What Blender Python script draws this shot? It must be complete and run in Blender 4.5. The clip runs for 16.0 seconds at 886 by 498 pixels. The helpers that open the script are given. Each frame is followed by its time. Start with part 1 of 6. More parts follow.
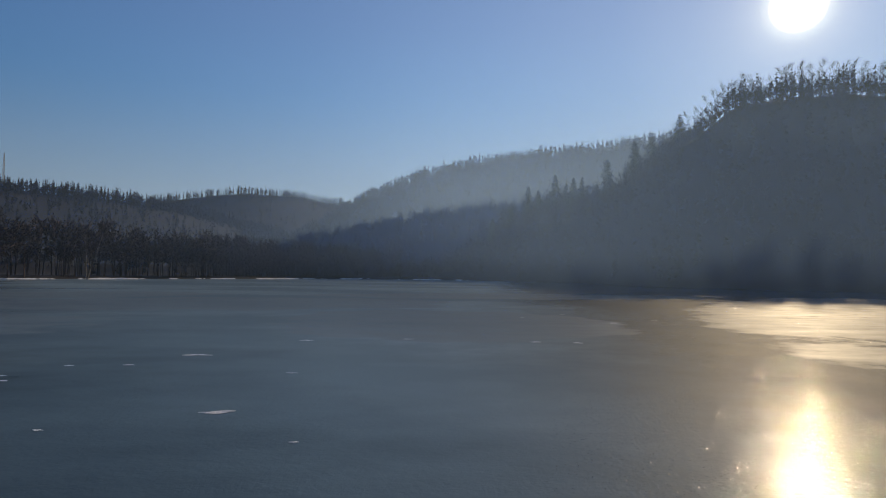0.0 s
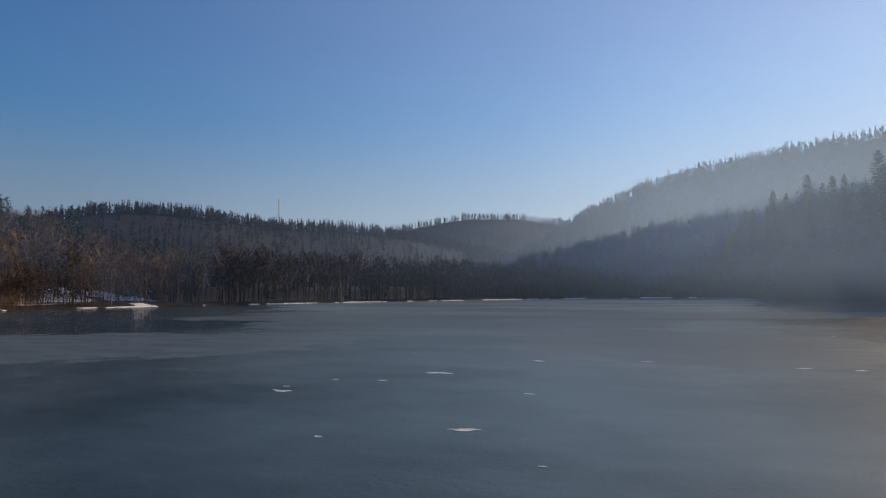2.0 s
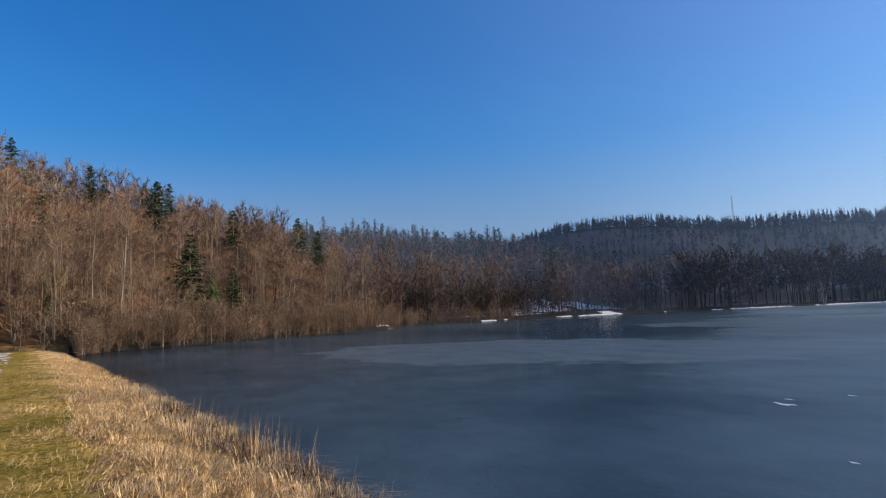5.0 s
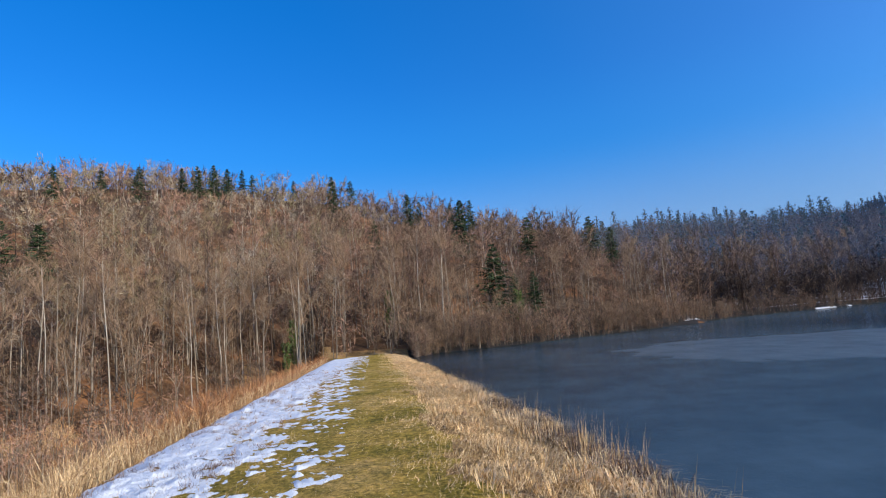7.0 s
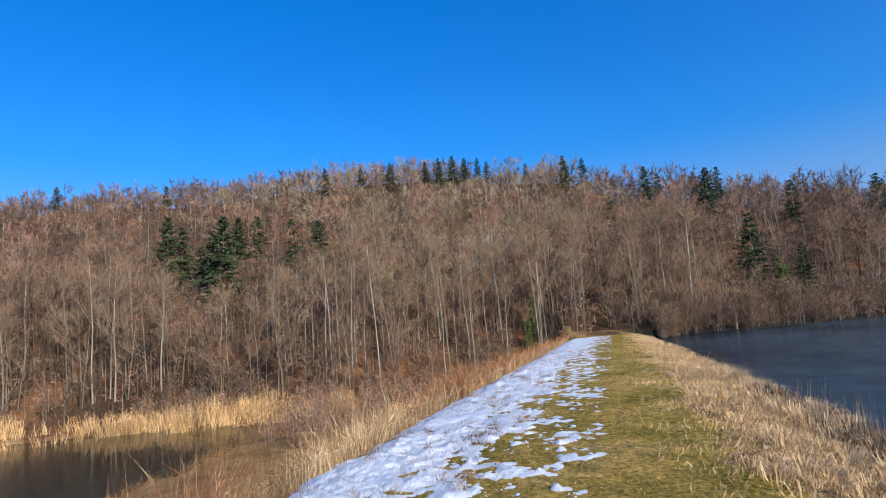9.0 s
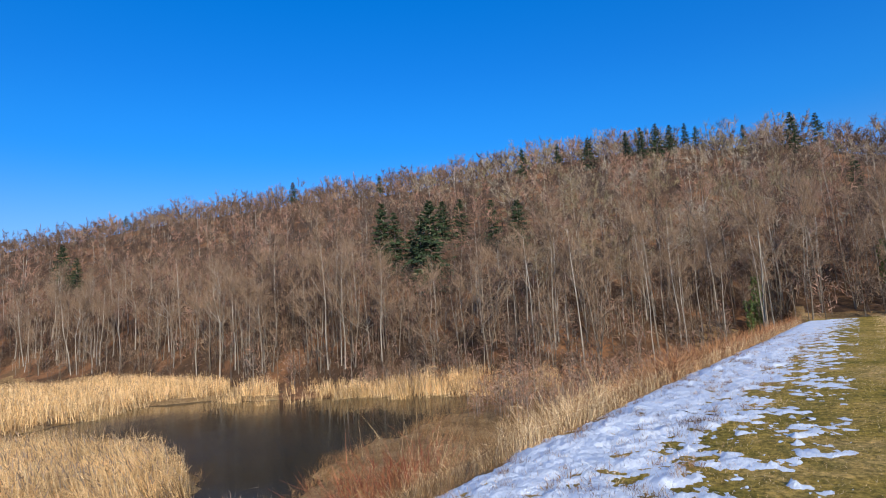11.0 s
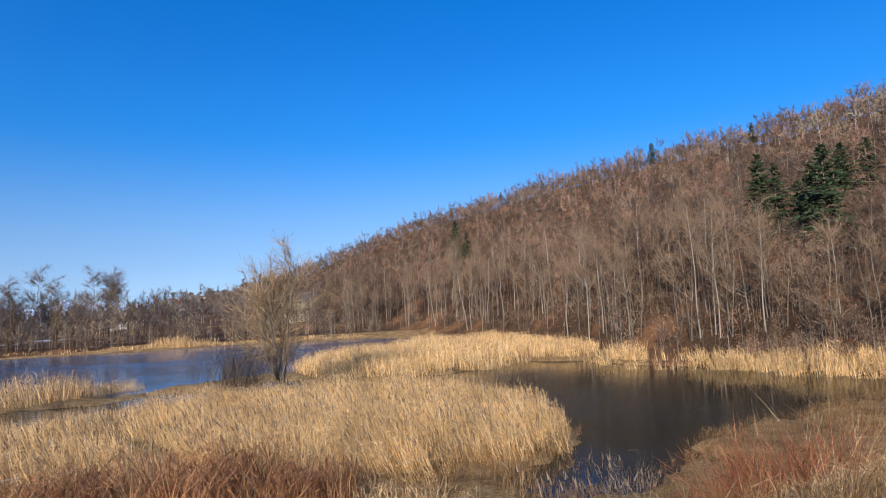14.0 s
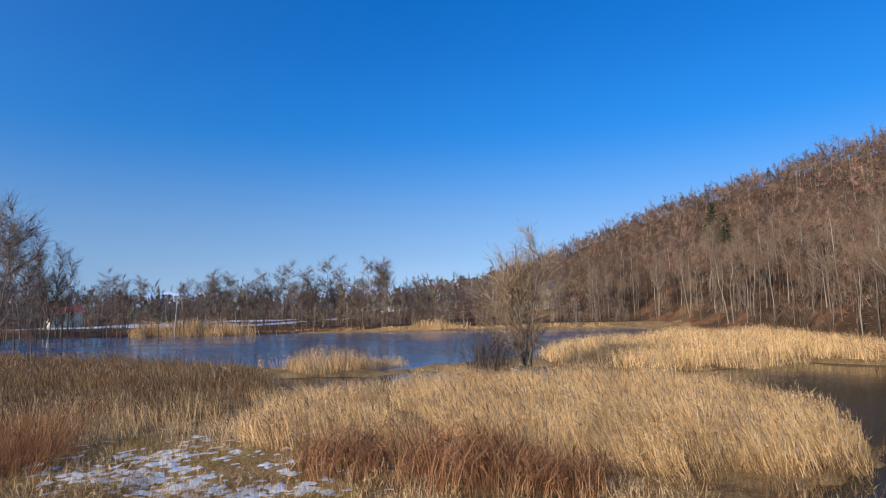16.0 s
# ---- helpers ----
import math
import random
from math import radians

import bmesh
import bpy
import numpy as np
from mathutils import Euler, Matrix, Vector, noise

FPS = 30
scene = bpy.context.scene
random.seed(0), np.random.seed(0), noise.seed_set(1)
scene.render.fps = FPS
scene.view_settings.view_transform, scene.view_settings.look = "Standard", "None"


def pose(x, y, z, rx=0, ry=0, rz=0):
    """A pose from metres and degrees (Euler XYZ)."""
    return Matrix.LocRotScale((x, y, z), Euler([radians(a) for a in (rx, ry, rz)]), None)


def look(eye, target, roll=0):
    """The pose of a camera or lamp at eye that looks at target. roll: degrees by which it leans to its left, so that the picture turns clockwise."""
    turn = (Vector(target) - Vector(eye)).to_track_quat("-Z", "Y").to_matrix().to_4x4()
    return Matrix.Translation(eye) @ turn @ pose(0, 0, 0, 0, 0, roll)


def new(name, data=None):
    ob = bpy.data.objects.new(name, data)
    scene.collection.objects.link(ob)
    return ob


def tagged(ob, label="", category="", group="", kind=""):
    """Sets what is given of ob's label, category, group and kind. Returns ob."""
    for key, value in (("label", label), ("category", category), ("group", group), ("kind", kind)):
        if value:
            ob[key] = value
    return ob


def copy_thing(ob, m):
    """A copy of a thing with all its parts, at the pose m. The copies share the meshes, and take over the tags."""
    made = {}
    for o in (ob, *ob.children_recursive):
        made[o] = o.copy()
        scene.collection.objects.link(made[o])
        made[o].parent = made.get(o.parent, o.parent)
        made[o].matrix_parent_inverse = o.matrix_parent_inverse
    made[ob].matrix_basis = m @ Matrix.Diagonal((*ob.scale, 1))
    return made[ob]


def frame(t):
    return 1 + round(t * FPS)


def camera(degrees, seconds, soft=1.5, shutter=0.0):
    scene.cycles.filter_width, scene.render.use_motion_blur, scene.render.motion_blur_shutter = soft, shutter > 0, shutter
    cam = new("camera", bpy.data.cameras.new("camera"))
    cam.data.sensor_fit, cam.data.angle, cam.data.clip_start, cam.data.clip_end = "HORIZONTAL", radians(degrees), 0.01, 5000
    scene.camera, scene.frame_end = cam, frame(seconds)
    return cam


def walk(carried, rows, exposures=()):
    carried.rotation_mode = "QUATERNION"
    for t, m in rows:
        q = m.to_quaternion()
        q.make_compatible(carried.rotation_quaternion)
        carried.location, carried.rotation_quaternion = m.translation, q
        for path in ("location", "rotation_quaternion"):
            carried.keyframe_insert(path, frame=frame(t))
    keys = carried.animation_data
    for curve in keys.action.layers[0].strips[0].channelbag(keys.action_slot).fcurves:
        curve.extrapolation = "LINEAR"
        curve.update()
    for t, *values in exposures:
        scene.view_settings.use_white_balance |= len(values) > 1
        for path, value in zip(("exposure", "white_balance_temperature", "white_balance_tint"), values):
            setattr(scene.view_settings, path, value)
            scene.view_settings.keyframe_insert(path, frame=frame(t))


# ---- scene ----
cam = camera(73.98, 16.0, soft=1.1)

EYE = 2.05          # eye above the lake ice
POND = -3.15        # level of the lower pond
PATH = [            # seconds, x, y, heading to the left of +y, pitch, roll
    (0.0, 0.19, 0.35, 0.04, 2.59, 0.68),
    (0.5, 0.15, 0.40, 4.99, 2.85, 0.34),
    (1.0, 0.09, 0.44, 9.60, 3.23, 0.40),
    (1.5, 0.01, 0.47, 14.92, 3.78, -0.40),
    (2.0, -0.07, 0.48, 21.32, 4.49, -0.50),
    (2.5, -0.14, 0.48, 25.89, 5.00, -0.87),
    (3.0, -0.22, 0.46, 30.30, 5.44, -0.79),
    (3.5, -0.30, 0.42, 38.11, 5.88, -0.88),
    (4.0, -0.37, 0.36, 46.85, 6.34, -1.30),
    (4.5, -0.43, 0.29, 54.78, 6.40, -3.07),
    (5.0, -0.48, 0.22, 63.54, 6.20, -2.38),
    (5.2, -0.49, 0.20, 66.81, 6.12, -2.35),
    (7.3, -0.43, -0.01, 95.33, 8.14, -4.96),
    (7.5, -0.42, -0.03, 97.78, 8.16, -4.62),
    (8.0, -0.41, -0.09, 103.30, 8.02, -4.74),
    (8.5, -0.41, -0.15, 108.63, 8.05, -4.90),
    (9.0, -0.40, -0.21, 114.36, 7.89, -4.69),
    (9.5, -0.39, -0.25, 120.27, 7.57, -4.58),
    (9.7, -0.38, -0.26, 122.61, 7.41, -4.46),
    (11.8, -0.28, -0.23, 140.16, 7.29, -3.74),
    (12.0, -0.27, -0.23, 142.05, 7.27, -3.78),
    (12.5, -0.24, -0.27, 146.96, 7.20, -3.21),
    (13.0, -0.22, -0.33, 152.04, 6.95, -3.11),
    (13.5, -0.22, -0.41, 159.93, 6.02, -3.75),
    (14.0, -0.23, -0.50, 168.23, 5.76, -2.56),
    (14.5, -0.25, -0.58, 175.43, 5.93, -2.09),
    (15.0, -0.25, -0.63, 181.34, 5.98, -1.55),
    (15.5, -0.23, -0.67, 187.17, 5.66, -1.23),
    (16.0, -0.22, -0.70, 191.76, 5.39, -1.28),
]
rows = []
for t, x, y, yaw, pitch, roll in PATH:
    a, p = radians(yaw), radians(pitch)
    eye = Vector((x, y, EYE))
    way = Vector((-math.sin(a) * math.cos(p), math.cos(a) * math.cos(p), math.sin(p)))
    rows.append((t, look(eye, eye + way * 10, roll)))
walk(cam, rows, exposures=[(0.0, -0.4, 10500, 12), (1.0, -0.35, 10500, 12), (1.5, 0.02, 11300, 15), (2.0, 0.02, 11600, 16), (4.0, 0.17, 10500, 15), (5.2, 0.4, 8000, 11), (7.4, 0.6, 6900, 9), (9.5, 0.58, 6750, 9), (12.0, 0.4, 6550, 8), (13.5, 0.43, 6650, 9), (14.5, 0.46, 6850, 10), (16.0, 0.28, 6800, 10)])

# ---- light ----
SUN_AZ, SUN_EL = -31.4, 22.1      # degrees to the left of +y, and up
world = bpy.data.worlds.new("sky")
scene.world = world
world.use_nodes = True
wn, wl = world.node_tree.nodes, world.node_tree.links
sky = wn.new("ShaderNodeTexSky")
sky.sky_type = "NISHITA"
sky.sun_disc = False
sky.sun_elevation = radians(SUN_EL)
sky.sun_rotation = radians(-SUN_AZ)
sky.altitude = 400
sky.air_density, sky.dust_density, sky.ozone_density = 1.0, 0.05, 3.0
hue = wn.new("ShaderNodeHueSaturation")
# clear winter air: the pale band at the horizon is low
raised = wn.new("ShaderNodeVectorMath")
raised.inputs[1].default_value = (0, 0, 0.18)
tc = wn.new("ShaderNodeTexCoord")
split_way = wn.new("ShaderNodeSeparateXYZ")
wl.new(tc.outputs["Generated"], split_way.inputs[0])
pale = wn.new("ShaderNodeMapRange")
pale.interpolation_type = "SMOOTHSTEP"
pale.inputs["From Min"].default_value, pale.inputs["From Max"].default_value = 0.0, 0.3
pale.inputs["To Min"].default_value, pale.inputs["To Max"].default_value = 0.98, 1.38
wl.new(split_way.outputs["Z"], pale.inputs["Value"])
low_air = wn.new("ShaderNodeMapRange")
low_air.interpolation_type = "SMOOTHSTEP"
low_air.inputs["From Min"].default_value, low_air.inputs["From Max"].default_value = 0.0, 0.35
low_air.inputs["To Min"].default_value, low_air.inputs["To Max"].default_value = 0.74, 1.08
wl.new(split_way.outputs["Z"], low_air.inputs["Value"])
wl.new(low_air.outputs[0], hue.inputs["Value"])
cold = wn.new("ShaderNodeMapRange")
cold.inputs["From Min"].default_value, cold.inputs["From Max"].default_value = 0.0, 0.4
cold.inputs["To Min"].default_value, cold.inputs["To Max"].default_value = 0.499, 0.5125
wl.new(split_way.outputs["Z"], cold.inputs["Value"])
wl.new(cold.outputs[0], hue.inputs["Hue"])
wl.new(pale.outputs[0], hue.inputs["Saturation"])
wl.new(tc.outputs["Generated"], raised.inputs[0])
level = wn.new("ShaderNodeVectorMath")
level.operation = "NORMALIZE"
wl.new(raised.outputs[0], level.inputs[0])
wl.new(level.outputs[0], sky.inputs["Vector"])
wl.new(sky.outputs[0], hue.inputs["Color"])
# bright haze in the air round the sun
sa, se = radians(SUN_AZ), radians(SUN_EL)
SUN_WAY = Vector((-math.sin(sa) * math.cos(se), math.cos(sa) * math.cos(se), math.sin(se)))
dot = wn.new("ShaderNodeVectorMath")
dot.operation = "DOT_PRODUCT"
dot.inputs[1].default_value = SUN_WAY
wl.new(tc.outputs["Generated"], dot.inputs[0])
near_sun = wn.new("ShaderNodeValToRGB")
stops = [(0.0, 9.0), (1.0, 4.0), (1.7, 0.9), (3.0, 0.45), (5, 0.32), (8, 0.25), (14, 0.19), (26, 0.14), (41, 0.1), (55, 0.066), (70, 0.036), (84, 0.016), (98, 0.005), (112, 0.001), (180, 0.0)]   # degrees from the sun
band = near_sun.color_ramp.elements
for p, _ in stops[1:-1]:
    band.new(p / 180)
for e, (_, c) in zip(band, stops):
    e.color = (c, c, c, 1)
away = wn.new("ShaderNodeMath")
away.operation = "ARCCOSINE"
wl.new(dot.outputs["Value"], away.inputs[0])
share = wn.new("ShaderNodeMath")
share.operation = "DIVIDE"
share.inputs[1].default_value = math.pi
wl.new(away.outputs[0], share.inputs[0])
wl.new(share.outputs[0], near_sun.inputs["Fac"])
glow = wn.new("ShaderNodeMix")
glow.data_type, glow.blend_type = "RGBA", "MULTIPLY"
glow.inputs[0].default_value = 1.0
wl.new(near_sun.outputs[0], glow.inputs[6])
glow.inputs[7].default_value = (6.2, 6.9, 7.0, 1)
both = wn.new("ShaderNodeMix")
both.data_type, both.blend_type = "RGBA", "ADD"
both.inputs[0].default_value = 1.0
wl.new(hue.outputs[0], both.inputs[6])
wl.new(glow.outputs[2], both.inputs[7])
wl.new(both.outputs[2], wn["Background"].inputs["Color"])
wn["Background"].inputs["Strength"].default_value = 0.18

sun_data = bpy.data.lights.new("sun", "SUN")
sun_data.energy, sun_data.angle, sun_data.color = 3.8, radians(0.53), (1.0, 0.93, 0.82)
sun = new("sun", sun_data)
sun.matrix_world = look(SUN_WAY * 100, (0, 0, 0))

# ---- materials ----


def material(name, rough=0.8, metal=0.0, spec=0.3):
    m = bpy.data.materials.new(name)
    m.use_nodes = True
    b = m.node_tree.nodes["Principled BSDF"]
    b.inputs["Roughness"].default_value = rough
    b.inputs["Metallic"].default_value = metal
    b.inputs["Specular IOR Level"].default_value = spec
    return m, m.node_tree.nodes, m.node_tree.links, b


def noise_tex(n, l, scale, detail=4.0, rough=0.6, coords="Object", stretch=(1, 1, 1)):
    tc = n.new("ShaderNodeTexCoord")
    mp = n.new("ShaderNodeMapping")
    mp.inputs["Scale"].default_value = stretch
    t = n.new("ShaderNodeTexNoise")
    t.inputs["Scale"].default_value = scale
    t.inputs["Detail"].default_value = detail
    t.inputs["Roughness"].default_value = rough
    l.new(tc.outputs[coords], mp.inputs["Vector"])
    l.new(mp.outputs[0], t.inputs["Vector"])
    return t.outputs["Fac"]


def ramp(n, l, fac, stops):
    r = n.new("ShaderNodeValToRGB")
    e = r.color_ramp.elements
    e[0].position, e[-1].position = stops[0][0], stops[-1][0]
    for p, _ in stops[1:-1]:
        e.new(p)
    for k, (_, c) in enumerate(stops):
        e[k].color = (*c, 1)
    l.new(fac, r.inputs["Fac"])
    return r.outputs["Color"]


def mix(n, l, a, b, fac, mode="MIX"):
    x = n.new("ShaderNodeMix")
    x.data_type, x.blend_type = "RGBA", mode
    for sock, v in ((x.inputs[0], fac), (x.inputs[6], a), (x.inputs[7], b)):
        if isinstance(v, (int, float)):
            sock.default_value = v
        elif isinstance(v, tuple):
            sock.default_value = (*v, 1)
        else:
            l.new(v, sock)
    return x.outputs[2]


def bump(n, l, b, height, strength=0.4, dist=0.05):
    x = n.new("ShaderNodeBump")
    x.inputs["Strength"].default_value = strength
    x.inputs["Distance"].default_value = dist
    l.new(height, x.inputs["Height"])
    l.new(x.outputs[0], b.inputs["Normal"])


def island(n):
    return n.new("ShaderNodeNewGeometry").outputs["Random Per Island"]


def varied(name, dark, mid, light, big=0.12, rough=0.8, spec=0.2, patch=0.27, thin=0.0):
    """Plant matter: colour varies strand by strand and over a few metres."""
    m, n, l, b = material(name, rough, 0, spec)
    c1 = ramp(n, l, island(n), [(0.0, dark), (0.5, mid), (1.0, light)])
    f = noise_tex(n, l, big, 3)
    f2 = ramp(n, l, f, [(0.3, (1 - patch,) * 3), (0.7, (1 + patch, 1 + 0.85 * patch, 1 + 0.7 * patch))])
    c = mix(n, l, c1, f2, 1.0, "MULTIPLY")
    l.new(c, b.inputs["Base Color"])
    if thin:
        # light from behind comes through fine brushwood
        t = n.new("ShaderNodeBsdfTranslucent")
        l.new(c, t.inputs["Color"])
        x = n.new("ShaderNodeMixShader")
        x.inputs[0].default_value = thin
        l.new(b.outputs[0], x.inputs[1])
        l.new(t.outputs[0], x.inputs[2])
        l.new(x.outputs[0], n["Material Output"].inputs["Surface"])
    return m


M_BARK = varied("bark_grey", (0.09, 0.072, 0.055), (0.2, 0.165, 0.125), (0.36, 0.305, 0.24), 0.3)
M_BARK_PALE = varied("bark_pale", (0.22, 0.19, 0.155), (0.34, 0.3, 0.245), (0.47, 0.425, 0.355), 0.3)
M_TWIG = varied("twigs_brown", (0.151, 0.098, 0.062), (0.267, 0.179, 0.115), (0.391, 0.278, 0.185), 0.11, patch=0.35)
M_TWIG_RED = varied("twigs_reddish", (0.170, 0.092, 0.063), (0.311, 0.179, 0.125), (0.452, 0.281, 0.201), 0.11, patch=0.35)
M_TWIG_OLIVE = varied("twigs_olive", (0.141, 0.112, 0.058), (0.252, 0.203, 0.113), (0.361, 0.301, 0.180), 0.11, patch=0.35)
M_TWIG_PALE = varied("twigs_pale", (0.179, 0.138, 0.099), (0.312, 0.254, 0.183), (0.446, 0.379, 0.287), 0.11, patch=0.35)
M_TWIG_DARK = varied("twigs_dark", (0.06, 0.043, 0.034), (0.105, 0.075, 0.058), (0.16, 0.118, 0.09), 0.11, patch=0.35)
M_TWIG_OAK = varied("twigs_oak", (0.081, 0.048, 0.034), (0.138, 0.086, 0.058), (0.209, 0.138, 0.098), 0.11, patch=0.4)
M_TWIG_WARM = varied("twigs_willow", (0.216, 0.140, 0.076), (0.361, 0.244, 0.142), (0.505, 0.370, 0.236), 0.3)
M_TWIG_FAR = varied("twigs_far", (0.105, 0.084, 0.077), (0.189, 0.147, 0.127), (0.273, 0.221, 0.193), 0.03)
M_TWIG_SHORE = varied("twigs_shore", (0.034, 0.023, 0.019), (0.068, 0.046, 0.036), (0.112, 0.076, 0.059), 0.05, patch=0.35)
# near-black twigs: the backlit spur's shade is put into their colour
M_TWIG_SHADED = varied("twigs_shaded", (0.014, 0.013, 0.012), (0.039, 0.036, 0.034), (0.055, 0.052, 0.050), 0.02, patch=0.15, thin=0.02)
M_NEEDLE = varied("spruce_needles", (0.022, 0.038, 0.018), (0.042, 0.068, 0.031), (0.075, 0.105, 0.048), 0.3)
M_NEEDLE_FAR = varied("spruce_far", (0.02, 0.034, 0.024), (0.035, 0.055, 0.038), (0.055, 0.08, 0.052), 0.05)
# spur needles, darkened for the same shade
M_NEEDLE_SHADED = varied("spruce_shaded", (0.021, 0.025, 0.024), (0.032, 0.038, 0.035), (0.042, 0.049, 0.045), 0.05, patch=0.15, thin=0.02)
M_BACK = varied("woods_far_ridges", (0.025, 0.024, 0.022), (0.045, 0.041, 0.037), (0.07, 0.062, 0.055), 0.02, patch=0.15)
# floor colour darkened to hold the shade between far trees
M_FLOOR_SHADED = varied("far_floor_shaded", (0.012, 0.011, 0.01), (0.02, 0.018, 0.016), (0.03, 0.026, 0.023), 0.02, patch=0.15)
M_REED = varied("reed_straw", (0.42, 0.245, 0.1), (0.78, 0.5, 0.225), (0.95, 0.71, 0.4), 0.45, 0.6, patch=0.32)
M_REED_BROWN = varied("reed_brown", (0.095, 0.048, 0.020), (0.224, 0.124, 0.054), (0.374, 0.239, 0.116), 0.3, 0.65, patch=0.45)
M_GRASS_DRY = varied("grass_dry", (0.36, 0.22, 0.105), (0.7, 0.48, 0.25), (0.9, 0.7, 0.43), 0.9, 0.65, patch=0.4)
M_RED = varied("stems_red", (0.11, 0.03, 0.016), (0.27, 0.078, 0.038), (0.46, 0.19, 0.09), 0.4, 0.6)
M_BRAMBLE = varied("bramble", (0.146, 0.056, 0.025), (0.343, 0.148, 0.064), (0.562, 0.317, 0.147), 0.5, 0.7, patch=0.4)
M_GRASS = varied("grass_green", (0.202, 0.137, 0.022), (0.423, 0.274, 0.048), (0.605, 0.382, 0.103), 0.7, 0.6)
M_PLUME = varied("reed_plume", (0.16, 0.11, 0.07), (0.26, 0.18, 0.12), (0.36, 0.27, 0.18), 0.5, 0.8)


def ground_material():
    m, n, l, b = material("ground_litter", 0.95, 0, 0.1)
    f = noise_tex(n, l, 0.12, 5)
    g = noise_tex(n, l, 3.0, 6, 0.7)
    c = ramp(n, l, f, [(0.35, (0.07, 0.042, 0.024)), (0.5, (0.11, 0.062, 0.033)), (0.6, (0.26, 0.125, 0.058)), (0.7, (0.16, 0.095, 0.048))])
    c2 = ramp(n, l, g, [(0.3, (0.55, 0.55, 0.55)), (0.7, (1.3, 1.25, 1.2))])
    l.new(mix(n, l, c, c2, 1.0, "MULTIPLY"), b.inputs["Base Color"])
    bump(n, l, b, g, 0.8, 0.1)
    return m


def turf_material():
    m, n, l, b = material("turf", 0.95, 0, 0.1)
    f = noise_tex(n, l, 0.6, 6, 0.65)
    g = noise_tex(n, l, 14.0, 6, 0.75)
    c = ramp(n, l, f, [(0.34, (0.2, 0.155, 0.028)), (0.46, (0.33, 0.235, 0.047)), (0.56, (0.43, 0.285, 0.072)), (0.68, (0.53, 0.35, 0.13))])
    c2 = ramp(n, l, g, [(0.36, (0.42, 0.42, 0.36)), (0.66, (1.4, 1.35, 1.25))])
    h = noise_tex(n, l, 3.5, 5, 0.7)
    c = mix(n, l, c, ramp(n, l, h, [(0.35, (0.62, 0.68, 0.6)), (0.65, (1.25, 1.2, 1.2))]), 1.0, "MULTIPLY")
    l.new(mix(n, l, c, c2, 1.0, "MULTIPLY"), b.inputs["Base Color"])
    bump(n, l, b, g, 0.9, 0.06)
    return m


def straw_material():
    m, n, l, b = material("matted_straw", 0.95, 0, 0.1)
    f = noise_tex(n, l, 0.7, 6, 0.7)
    g = noise_tex(n, l, 9.0, 6, 0.75, stretch=(1, 2.5, 1))
    c = ramp(n, l, f, [(0.32, (0.22, 0.13, 0.06)), (0.5, (0.44, 0.275, 0.125)), (0.68, (0.6, 0.42, 0.21))])
    c2 = ramp(n, l, g, [(0.34, (0.25, 0.23, 0.2)), (0.68, (1.35, 1.3, 1.2))])
    l.new(mix(n, l, c, c2, 1.0, "MULTIPLY"), b.inputs["Base Color"])
    bump(n, l, b, g, 1.0, 0.1)
    return m


